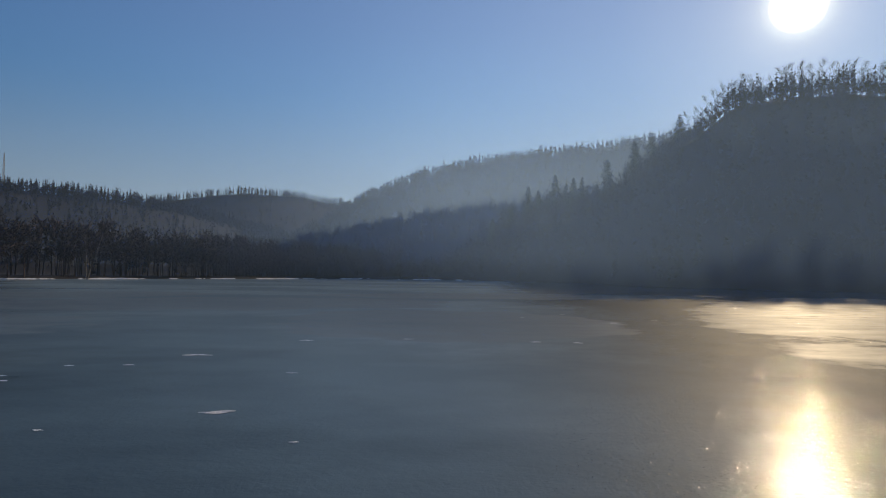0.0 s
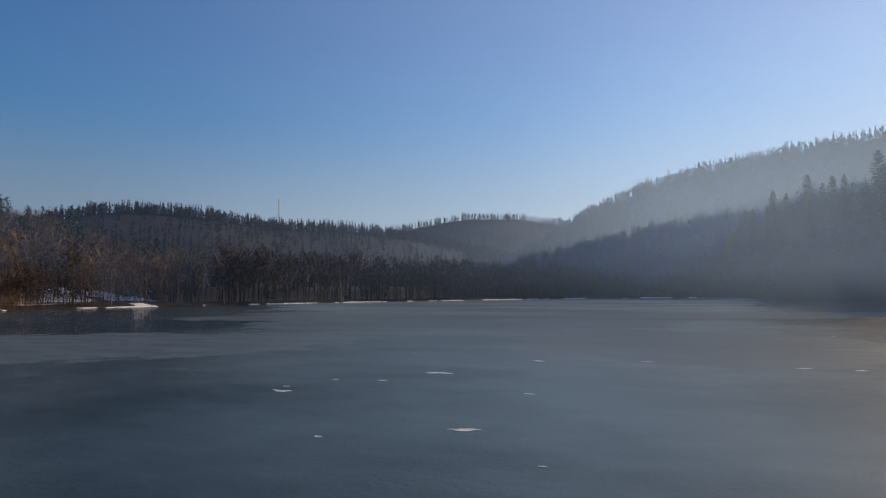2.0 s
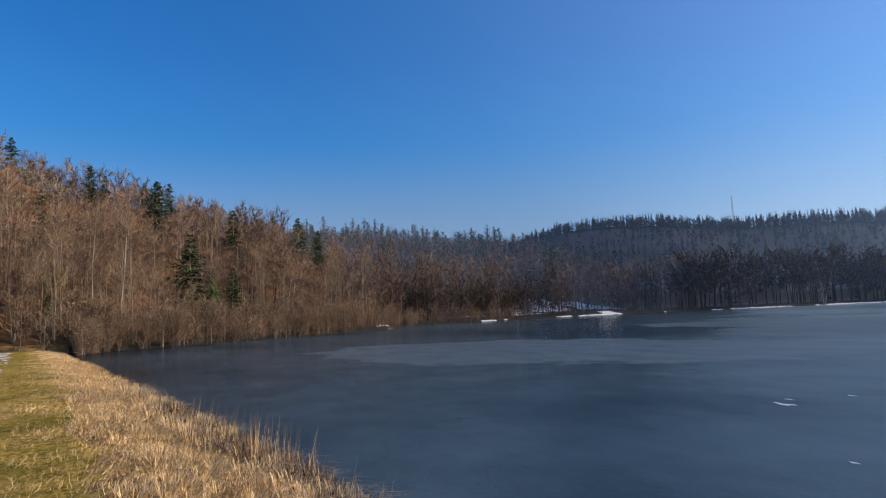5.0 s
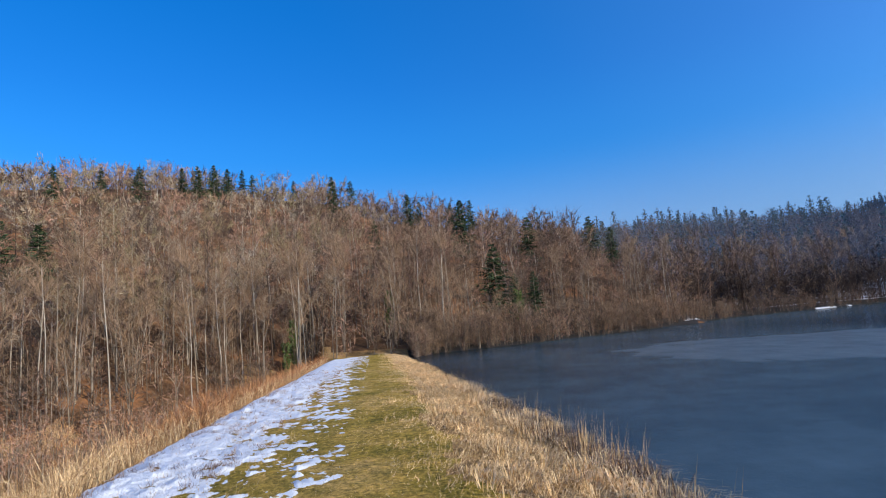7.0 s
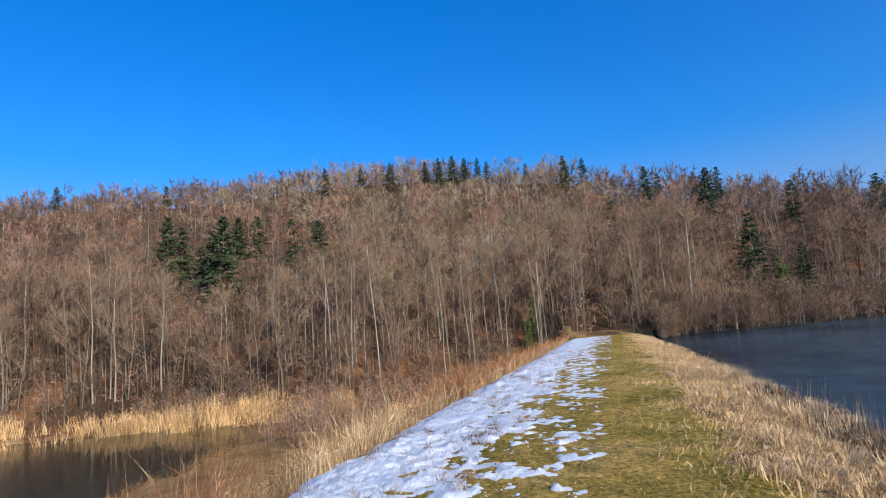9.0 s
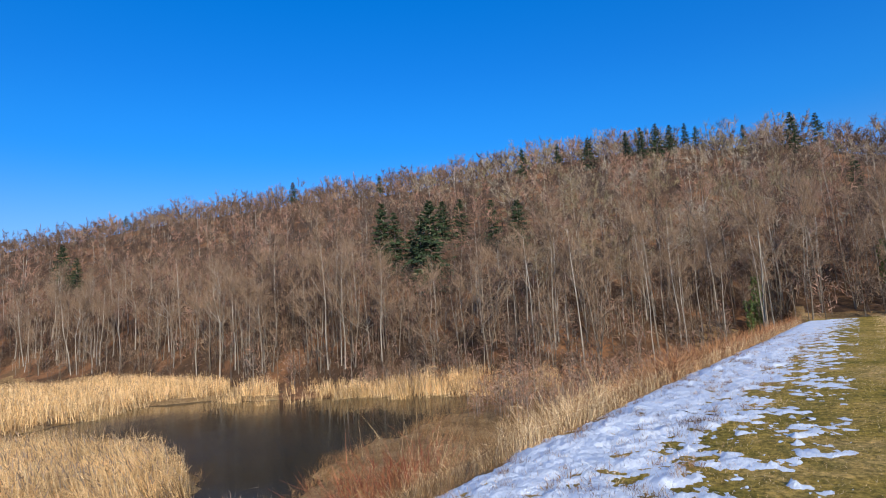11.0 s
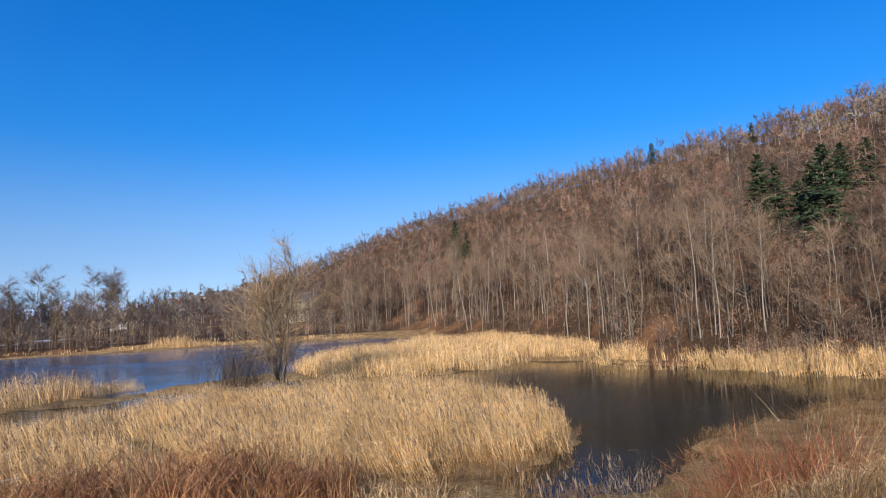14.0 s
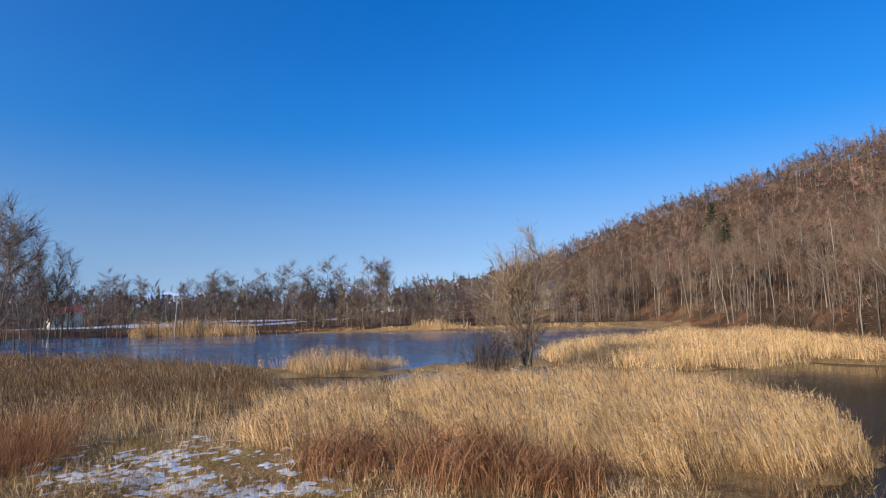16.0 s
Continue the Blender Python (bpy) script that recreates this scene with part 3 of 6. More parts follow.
def bare_tree(seed, height, limbs=11, twigs=300, low=0.3, spread=0.24, rise=0.75, trunk_r=0.012, twig_w=0.03, forks=1, fine=1.0, steps=4, bend=0.006, droop=0.4):
    """Wood (trunk and limbs) and twigs of a leafless broadleaf tree, as arrays."""
    r = np.random.default_rng(seed)
    wood, starts, ways = [], [], []
    for _ in range(forks):
        lean = r.normal(0, 0.05 + 0.09 * (forks > 1), 2)
        pts = [np.array([r.normal(0, 0.15) * (forks > 1), r.normal(0, 0.15) * (forks > 1), -0.3])]
        tall = height * r.uniform(0.75, 1.0) if forks > 1 else height
        for k in range(1, steps + 1):
            h = tall * 0.9 * k / steps
            pts.append(np.array([lean[0] * h + r.normal(0, bend * height), lean[1] * h + r.normal(0, bend * height), h]))
        rad = [trunk_r * height * (1 - 0.88 * (k / steps) ** 0.8) for k in range(steps + 1)]
        for k in range(steps):
            wood.append(tube(pts[k], pts[k + 1], rad[k], rad[k + 1], 4))
        for _ in range(limbs):
            s = low + (0.97 - low) * r.uniform(0, 1) ** 0.85
            k = min(int(s * steps), steps - 1)
            p = pts[k] + (pts[k + 1] - pts[k]) * (s * steps - k)
            a = r.uniform(0, 2 * np.pi)
            size = height * spread * (1.2 - 0.7 * s) * r.uniform(0.65, 1.25)
            way = unit(np.array([np.cos(a), np.sin(a), rise * r.uniform(0.5, 1.5)]))
            mid = p + way * size * 0.55
            way2 = unit(way + np.array([0, 0, droop]) + r.normal(0, 0.2, 3))
            end = mid + way2 * size * 0.6
            r0 = trunk_r * height * 0.36 * (1.1 - s)
            wood.append(tube(p, mid, r0 + 0.01, r0 * 0.6 + 0.008, 3))
            wood.append(tube(mid, end, r0 * 0.6 + 0.008, 0.006, 3))
            n = max(4, int(twigs / limbs / forks))
            t = r.uniform(0.15, 1.0, n)[:, None]
            base = np.where(t < 0.55, p + (mid - p) * t / 0.55, mid + (end - mid) * (t - 0.55) / 0.45)
            starts.append(base)
            ways.append(unit(way2 * 0.75 + np.array([0, 0, 0.2]) + r.normal(0, 0.5, (n, 3))))
    p, w = np.concatenate(starts), np.concatenate(ways)
    k = len(p)
    length = height * r.uniform(0.06, 0.15, k) * fine
    first = strands(p, w, length, np.full(k, twig_w), r)
    p2 = p + w * (length * r.uniform(0.2, 0.8, k))[:, None]
    w2 = unit(w + r.normal(0, 0.45, (k, 3)))
    second = strands(p2, w2, length * 0.75, np.full(k, twig_w * 0.7), r)
    return joined(wood), joined([first, second])


def round_tree(seed, height, limbs=8, twigs=160, width=0.04, low=0.3, broad=0.25, trunk_r=0.008, deep=0.34):
    """A bare tree whose limbs spread from the trunk into a rounded crown of fine twigs."""
    r = np.random.default_rng(seed)
    lean = r.normal(0, 0.04, 2)
    on_trunk = lambda s: np.array([lean[0] * s * height, lean[1] * s * height, s * height])
    wood = [tube(on_trunk(-0.03), on_trunk(0.45), trunk_r * height, trunk_r * 0.6 * height, 4), tube(on_trunk(0.45), on_trunk(0.82), trunk_r * 0.6 * height, 0.012, 4)]
    middle = on_trunk(0.97 - deep)
    starts, ways = [], []
    for k in range(limbs):
        a, up = 2 * np.pi * (k * 0.382 + r.uniform(0, 0.2)), r.uniform(-0.45, 1.0)
        flat_way = math.sqrt(max(0.05, 1 - up * up))
        end = middle + np.array([np.cos(a) * flat_way * broad, np.sin(a) * flat_way * broad, up * deep * 0.8]) * height * r.uniform(0.75, 1.05)
        p = on_trunk(np.clip(low + (0.5 + 0.5 * up) * 0.35 + r.uniform(-0.05, 0.05), low, 0.75))
        mid = p + (end - p) * 0.5 + np.array([np.cos(a), np.sin(a), 0]) * 0.03 * height
        r0 = trunk_r * height * 0.4
        wood += [tube(p, mid, r0, r0 * 0.6, 3), tube(mid, end, r0 * 0.6, 0.008, 3)]
        n = twigs // limbs
        t = r.uniform(0.3, 1.0, n)[:, None] ** 0.7
        base = np.where(t < 0.5, p + (mid - p) * t * 2, mid + (end - mid) * (t - 0.5) * 2)
        starts.append(base)
        ways.append(unit(unit(base - middle + np.array([0, 0, 0.05 * height])) * 0.7 + np.array([0, 0, 0.12]) + r.normal(0, 0.55, (n, 3))))
    p, w = np.concatenate(starts), np.concatenate(ways)
    k = len(p)
    length = height * r.uniform(0.06, 0.13, k)
    first = strands(p, w, length, np.full(k, width), r)
    second = strands(p + w * (length * r.uniform(0.25, 0.85, k))[:, None], unit(w + r.normal(0, 0.6, (k, 3))), length * 0.8, np.full(k, width * 0.75), r)
    return joined(wood), joined([first, second])


def conifer(seed, height, whorls=22, boughs=7, width=0.2, gap=0.1, sprays=6, blade=0.2):
    """Trunk and whorls of drooping needled boughs of a spruce, as arrays."""
    r = np.random.default_rng(seed)
    wood = [tube((0, 0, -0.3), (0, 0, height * 0.6), 0.013 * height, 0.007 * height, 5), tube((0, 0, height * 0.6), (0, 0, height * 0.99), 0.007 * height, 0.01, 4)]
    ps, ws, ls, wd = [], [], [], []
    for k in range(whorls):
        level = gap + (0.985 - gap) * (k / (whorls - 1)) ** 0.92
        turn = r.uniform(0, 2 * np.pi)
        full = 0.35 + 0.65 * min(1.0, (level - gap) / 0.18 + r.uniform(0, 0.5))
        for j in range(boughs):
            s = min(level + r.normal(0, 0.3 / whorls), 0.99)
            if r.uniform() < 0.12:
                continue
            reach = height * width * (1 - s) ** 0.78 * full * r.uniform(0.6, 1.2) + 0.02 * height
            a = turn + 2 * np.pi * j / boughs + r.normal(0, 0.25)
            out = np.array([np.cos(a), np.sin(a), 0.0])
            side = np.array([-np.sin(a), np.cos(a), 0])
            t = np.linspace(0.12, 1.0, sprays)
            fall = (0.55 * s - 0.42) * t + 0.16 * t * t
            base = np.array([0, 0, s * height]) + out * reach * t[:, None] + np.array([0, 0, reach]) * fall[:, None]
            for sg in (-1, 1):
                ps.append(base)
                ws.append(unit(out * 0.75 + sg * side * 0.75 + np.array([0, 0, -0.45 + 0.3 * s]) + r.normal(0, 0.22, (sprays, 3))))
                ls.append((reach * (0.5 - 0.22 * t) + 0.012 * height) * r.uniform(0.65, 1.2, sprays))
                wd.append(np.full(sprays, blade))
    return joined(wood), strands(np.concatenate(ps), np.concatenate(ws), np.concatenate(ls), np.concatenate(wd), r)


def far_tree(seed, height, blades=80, width=0.3, low=0.12, limbs=5, reach=1.0):
    """A broadleaf tree for distant woods: a stem, a few limbs and a crown of coarse twigs."""
    r = np.random.default_rng(seed)
    wood = [tube((0, 0, -0.3), (0, 0, height * 0.8), 0.01 * height, 0.004 * height, 3)]
    for _ in range(limbs):
        a, h = r.uniform(0, 2 * np.pi), height * r.uniform(0.25, 0.6)
        wood.append(tube((0, 0, h), (np.cos(a) * height * 0.17, np.sin(a) * height * 0.17, h + height * 0.25), 0.005 * height, 0.002 * height, 3))
    s = low + (0.9 - low) * r.uniform(0, 1, blades) ** 0.8
    a = r.uniform(0, 2 * np.pi, blades)
    out = np.stack([np.cos(a), np.sin(a), np.zeros(blades)], -1)
    dome = np.sqrt(np.clip(1 - ((s - 0.5) / 0.52) ** 2, 0.05, 1))
    base = np.stack([np.zeros(blades), np.zeros(blades), s * height], -1) + out * (height * 0.24 * r.uniform(0.2, 1, blades) * dome)[:, None]
    way = unit(out * 0.7 + np.array([0, 0, 0.45]) + r.normal(0, 0.45, (blades, 3)))
    return joined(wood), strands(base, way, height * r.uniform(0.1, 0.2, blades) * reach, np.full(blades, width), r)


def woods(name, spots, kinds, mats, label, category="woods", needled=(), stems=()):
    """Many trees that nobody could count, as one object. mats: bark, needles, then one or more kinds of twigs."""
    vs, fs, ix, n = [], [], [], 0
    for x, y, z, k, s in spots:
        a = rng.uniform(0, 2 * np.pi)
        c, sn = math.cos(a) * s, math.sin(a) * s
        crown = 1 if k in needled else int(rng.integers(2, len(mats)))
        stem = int(rng.integers(0, len(stems) + 1)) if stems else 0
        for slot, (v, f) in zip((stem and len(mats) + stem - 1, crown), kinds[k]):
            w = np.stack([v[:, 0] * c - v[:, 1] * sn + x, v[:, 0] * sn + v[:, 1] * c + y, v[:, 2] * s + z], -1)
            vs.append(w)
            fs.append(f + n)
            ix.append(np.full(len(f), slot))
            n += len(w)
    me = mesh_np(name, np.concatenate(vs), np.concatenate(fs), list(mats) + list(stems), np.concatenate(ix))
    return tagged(new(name, me), label, category, kind="stuff")


def sow(n, az0, az1, inner, outer, keep=None):
    """Places spread evenly over a sector; inner and outer are distances by azimuth."""
    az = rng.uniform(az0, az1, n)
    lo, hi = inner(az), outer(az)
    d = np.sqrt(rng.uniform(0, 1, n) * (hi ** 2 - lo ** 2) + lo ** 2)
    x, y = -np.sin(np.radians(az)) * d, np.cos(np.radians(az)) * d
    ok = signed(LAKE, x, y) < -0.8
    if keep is not None:
        ok &= keep(x, y, az, d)
    x, y = x[ok], y[ok]
    return x, y, land(x, y)


def spaced(xyz, gap):
    """Thins places out so that none stands closer than gap to one before it."""
    x, y, z = xyz
    kept = []
    for k in range(len(x)):
        if not kept or np.min((x[kept] - x[k]) ** 2 + (y[kept] - y[k]) ** 2) > gap * gap:
            kept.append(k)
    return [x[kept], y[kept], z[kept]]


def spots(xyz, kinds, lo=0.8, hi=1.2):
    x, y, z = xyz
    return [(a, b, c, int(k), float(s)) for a, b, c, k, s in zip(x, y, z, rng.choice(kinds, len(x)), rng.uniform(lo, hi, len(x)))]


def table(name, col):
    h = HILLS[name]
    return lambda az: np.interp(az, h[1], h[1 + col])


near_foot, near_ridge = table("near", FOOT), table("near", RIDGE)
# spruces: azimuth and elevation of the tip, height
SPRUCES = [(125.4, 16.6, 10), (121.9, 16.7, 9), (119, 16.9, 11), (115.5, 16.9, 10), (114.2, 17.1, 12), (112.8, 17.2, 12), (111.6, 16.9, 11), (110.3, 16.8, 10), (109.4, 16.6, 9),
           (105.6, 15.9, 8), (102, 16, 13), (100.2, 15.6, 12), (94.7, 13.9, 12), (93.6, 13.2, 9), (90.6, 12.7, 10), (89.6, 12.5, 11), (88.6, 12.8, 12), (83.2, 10.2, 9),
           (126.3, 11.5, 8), (98.1, 11.2, 6), (86.8, 8.0, 9), (85.0, 5.0, 6), (83.2, 5.0, 6), (77.4, 9.9, 9), (75.6, 9.8, 8),
           (139.6, 12.0, 10.5), (138.4, 11.1, 9), (134.9, 12.0, 11.5), (135.9, 10.6, 9), (136.8, 9.4, 7), (133.6, 11.9, 8), (131.9, 12.0, 8), (128.8, 11.7, 7), (166.9, 8.4, 11), (165.9, 7.4, 9), (162.3, 11.2, 6), (148, 14.5, 8), (139.7, 15.3, 7)]
SPRUCE_SPOTS = []
for az, el, tall in SPRUCES:
    if 80 < az < 127 and el > 12.5:
        el, tall = el - 0.4, tall * 0.75
    ds = np.linspace(float(near_foot(az)) + 4, float(near_ridge(az)) + (70 if az < 80 else 8), 600)
    x, y = -np.sin(radians(az)) * ds, np.cos(radians(az)) * ds
    z = land(x, y)
    k = int(np.argmin(np.abs(np.degrees(np.arctan2(z + tall - EYE, ds)) - el) + 0.002 * ds))
    SPRUCE_SPOTS.append((az, float(x[k]), float(y[k]), float(z[k]) - 0.2, tall, float(ds[k])))


def below_spruces(places, height):
    """Keeps the bare trees in front of a spruce lower than its boughs."""
    kept = []
    for x, y, z, k, s in places:
        az, d = (float(q) for q in polar(x, y))
        for a, sx, sy, sz, tall, far in SPRUCE_SPOTS:
            if d < far + 1.0 and abs(az - a) < math.degrees((0.14 * tall + 0.9) / far):
                foot, tip = (sz - EYE) / far, (sz + tall - EYE) / far
                s = min(s, (EYE + d * (foot + 0.3 * (tip - foot)) - z) / height)
        if s > 0.3:
            kept.append((x, y, z, k, s))
    return kept


# the wooded hillside beyond the dam: broadleaf trees, bare in winter
NEAR_KINDS = [round_tree(11 + k, 10.0, 9, 180, 0.046, 0.3, 0.25 + 0.02 * k) for k in range(4)] + [round_tree(21 + k, 8.0, 8, 170, 0.046, 0.12, 0.33, 0.008, 0.42) for k in range(2)] + \
             [bare_tree(31 + k, 11.0, 8, 110, 0.45, 0.2, 1.2, 0.007, 0.032, steps=3, fine=0.7) for k in range(2)]
UP_KINDS = [round_tree(41 + k, 9.5, 5, 80, 0.13, 0.15, 0.27 + 0.02 * k, 0.008, 0.4) for k in range(4)] + [bare_tree(46, 10, 5, 70, 0.4, 0.22, 1.1, 0.008, 0.07, steps=2, fine=0.8)]
split = lambda a: np.minimum(near_foot(a) + 42, near_ridge(a) - 15)
TWIGS = [M_TWIG, M_TWIG_RED, M_TWIG_PALE, M_TWIG_PALE, M_TWIG_OAK, M_TWIG_OLIVE, M_TWIG_DARK]
DARK_MIX = [M_TWIG_OAK, M_TWIG_OAK, M_TWIG_RED, M_TWIG, M_TWIG_DARK]


GREY = [M_TWIG, M_TWIG_OAK, M_TWIG_RED, M_TWIG_OAK, M_TWIG_DARK]
LAKESIDE = [M_TWIG_OAK, M_TWIG_OAK, M_TWIG_RED, M_TWIG, M_TWIG_DARK]


def stands(name, xyz, kinds, lo, hi, label, other):
    """Woods in four stands by azimuth: darker twigs by the lake, a paler mix, darker again, then slightly lighter."""
    az = polar(xyz[0], xyz[1])[0] + 6 * wobble(xyz[0], xyz[1], 14.0)
    for here, mats, text in ((az < 98, LAKESIDE, label), ((az >= 98) & (az < 130), TWIGS, label), ((az >= 130) & (az < 148), DARK_MIX, other), (az >= 148, GREY, other)):
        places = below_spruces(spots([c[here] for c in xyz], range(len(kinds)), lo, hi), 9.5)
        woods(name, places, kinds, [M_BARK, M_NEEDLE] + mats, text, stems=[M_BARK_PALE, M_TWIG_DARK, M_TWIG_OAK, M_TWIG_OAK])


xyz = spaced(sow(4200, 68, 188, lambda a: near_foot(a) + 6, split), 1.75)
stands("hillside_woods", xyz, NEAR_KINDS, 0.65, 1.15, "leafless brown broadleaf woods covering a steep hillside", "darker reddish-brown leafless woods above the reed pond")
body = spaced(sow(6000, 68, 190, split, lambda a: near_ridge(a) - 6), 2.7)
crest = spaced(sow(3600, 72, 190, lambda a: near_ridge(a) - 11, lambda a: near_ridge(a) + 7), 1.75)
crest[2] = crest[2] - 3.5
stands("hilltop_woods", body, UP_KINDS, 0.7, 1.1, "leafless winter woods on the upper hillside", "dark leafless woods on the descending ridge")
stands("hilltop_woods", crest, UP_KINDS, 0.8, 1.06, "leafless winter woods along the hill's crest", "dark leafless woods along the descending crest")


def tree_thing(kind, name, label, category, group, mats, spot, scale, model=None):
    if model is not None:
        ob = copy_thing(model, pose(*spot, 0, 0, rng.uniform(0, 360)))
        ob.scale = (scale,) * 3
        return ob
    (wv, wf), (cv, cf) = kind
    ob = new(name)
    tagged(ob, label, category, group)
    part("trunk", mesh_np("trunk", wv, wf, [mats[0]]), ob)
    part("crown", mesh_np("crown", cv, cf, [mats[1]]), ob)
    ob.matrix_basis = pose(*spot, 0, 0, rng.uniform(0, 360))
    ob.scale = (scale,) * 3
    return ob


# trees along the foot of the hillside, each of its own
EDGE = [(bare_tree(51, 10, 12, 300, 0.3, 0.24, 1.0, 0.0075, 0.026), M_BARK, "slender bare grey-barked tree at the wood's edge"),
        (bare_tree(52, 8.5, 8, 320, 0.12, 0.3, 0.9, 0.0075, 0.026, 2), M_BARK, "forked leafless tree with spreading brown twigs"),
        (bare_tree(53, 12, 10, 260, 0.42, 0.18, 1.2, 0.007, 0.026), M_BARK_PALE, "tall straight pale-stemmed bare tree by the water"),
        (bare_tree(54, 4.0, 4, 320, 0.05, 0.45, 0.8, 0.007, 0.022, 5), M_TWIG_DARK, "low many-stemmed bare shrub at the shore")]
PALE_KINDS = [bare_tree(55, 13, 9, 260, 0.5, 0.15, 1.4, 0.008, 0.03), bare_tree(56, 12, 11, 280, 0.4, 0.18, 1.2, 0.007, 0.03, bend=0.014), bare_tree(57, 11, 8, 260, 0.35, 0.2, 1.1, 0.0065, 0.03, 2, bend=0.012)]
pale_trees = {}
for x, y, z in zip(*spaced(sow(64, 154, 180, lambda a: near_foot(a) + 1, lambda a: near_foot(a) + 18), 1.2)):
    k = int(rng.integers(0, 3))
    made = tree_thing(PALE_KINDS[k], "bare_tree", "tall bare tree with a pale grey stem", "tree", "pale-stemmed trees behind the reeds", (M_BARK_PALE, M_TWIG), (x, y, z), rng.uniform(0.7, 1.2), pale_trees.get(k))
    pale_trees.setdefault(k, made)
xyz = sow(240, 67, 182, lambda a: near_foot(a) + 0.5, lambda a: near_foot(a) + 10)
models = {}
for x, y, z, k, size in below_spruces([(x, y, z, int(rng.choice(4, p=[0.27, 0.23, 0.15, 0.35])), float(rng.uniform(0.75, 1.15))) for x, y, z in zip(*xyz)], 10.0):
    kind, bark, label = EDGE[k]
    ob = tree_thing(kind, "bare_tree", label, "tree", "trees along the wooded shore", (bark, M_TWIG), (x, y, z), size, models.get(k))
    models.setdefault(k, ob)

# thickets and saplings under the trees
UNDER = [far_tree(61 + k, 4.0, 56, 0.055, 0.03, 3) for k in range(3)]
xyz = sow(1600, 68, 184, lambda a: near_foot(a) - 2.0, lambda a: near_foot(a) + 26)
woods("undergrowth", spots(xyz, range(3), 0.45, 1.1), UNDER, [M_BARK, M_NEEDLE, M_TWIG, M_TWIG_RED, M_TWIG_DARK, M_TWIG_DARK], "leafless brushwood at the foot of the hillside", "brushwood")
xyz = sow(800, 100, 142, lambda a: near_foot(a) - 15, lambda a: near_foot(a) + 2, lambda x, y, az, d: (dam_v(x, y) < -8.5) & (signed(DARK_POND, x, y) < -0.8))
woods("bank_scrub", spots(xyz, range(3), 0.25, 0.6), UNDER, [M_BARK, M_NEEDLE, M_TWIG, M_TWIG_RED, M_BRAMBLE], "brown leafless scrub between dam and hillside", "brushwood")
shore = np.array([p for p in LAKE[4:11]])
brush = []
for k in range(900):
    q = rng.integers(0, len(shore) - 1)
    p = shore[q] + (shore[q + 1] - shore[q]) * rng.uniform(0, 1)
    brush.append(p + p / np.linalg.norm(p) * rng.uniform(0.0, 5.0))
brush = np.array(brush)
woods("shore_brush", spots((brush[:, 0], brush[:, 1], land(brush[:, 0], brush[:, 1])), range(3), 0.25, 0.75), UNDER, [M_BARK, M_NEEDLE, M_TWIG, M_TWIG_RED, M_TWIG_DARK],
      "leafless brushwood overhanging the lake's edge", "brushwood")
shrub_model = None
for k in range(110):
    q = rng.integers(0, len(shore) - 1)
    p = shore[q] + (shore[q + 1] - shore[q]) * rng.uniform(0, 1)
    out = p / np.linalg.norm(p)
    x, y = p + out * rng.uniform(-0.2, 3.5)
    made = tree_thing(EDGE[3][0], "bare_shrub", EDGE[3][2], "shrub", "shrubs along the lake shore", (M_TWIG_DARK, M_TWIG), (x, y, at_land(x, y)), rng.uniform(0.5, 1.25), shrub_model)
    shrub_model = shrub_model or made

SPRUCE_KINDS = [conifer(5, 10.0, 22, 7, 0.26, 0.1, 5, 0.24), conifer(6, 10.0, 19, 7, 0.23, 0.16, 5, 0.24), conifer(7, 10.0, 20, 6, 0.3, 0.06, 5, 0.26)]
spruce_models = {}
for j, (az, x, y, z, tall, _) in enumerate(SPRUCE_SPOTS):
    made = tree_thing(SPRUCE_KINDS[j % 3], "spruce_tree", "dark green spruce rising above the bare woods", "tree", "spruces on the hillside", (M_BARK, M_NEEDLE), (x, y, z), tall / 10.0, spruce_models.get(j % 3))
    spruce_models.setdefault(j % 3, made)

# shrubs where the dam meets the wooded shore
for x, y, size in ((-56.4, -4.6, 1.0), (-58, -5.6, 1.2), (-57.2, -3.0, 0.9), (-59.5, -4.2, 1.3), (-55.5, -7.0, 1.0)):
    tree_thing(EDGE[3][0], "bare_shrub", EDGE[3][2], "shrub", "shrubs along the lake shore", (M_TWIG_DARK, M_TWIG), (x, y, at_land(x, y)), size, shrub_model)

# ivy-clad trees at the wood's edge
M_IVY = varied("ivy_leaves", (0.045, 0.075, 0.02), (0.085, 0.13, 0.035), (0.15, 0.2, 0.06), 0.8, 0.5)
for az, off, seed, size in ((106.3, 5, 121, 0.8), (84.7, 4, 122, 0.75), (107.0, 3, 123, 0.6), (97.2, 6, 124, 0.7)):
    d = float(near_foot(az)) + off
    x, y = -math.sin(radians(az)) * d, math.cos(radians(az)) * d
    tree = tree_thing(bare_tree(seed, 10, 10, 260, 0.4, 0.22, 1.0, 0.008, 0.026), "ivy_tree", "bare tree with its trunk clad in green ivy", "tree", "", (M_BARK, M_TWIG), (x, y, at_land(x, y)), size)
    r = np.random.default_rng(seed)
    n = 700
    h = r.uniform(1.0, 6.4, n)
    a = r.uniform(0, 2 * np.pi, n)
    out = np.stack([np.cos(a), np.sin(a), np.zeros(n)], -1)
    wide = (0.25 + 0.5 * np.abs(np.sin(h * 1.3 + seed))) * r.uniform(0.3, 1, n)
    v, f = strands(out * wide[:, None] + np.stack([0 * h, 0 * h, h], -1), unit(out + r.normal(0, 0.7, (n, 3))), np.full(n, 0.24), np.full(n, 0.2), r)
    part("ivy", mesh_np("ivy", v, f, [M_IVY]), tree, "green ivy leaves round the trunk")

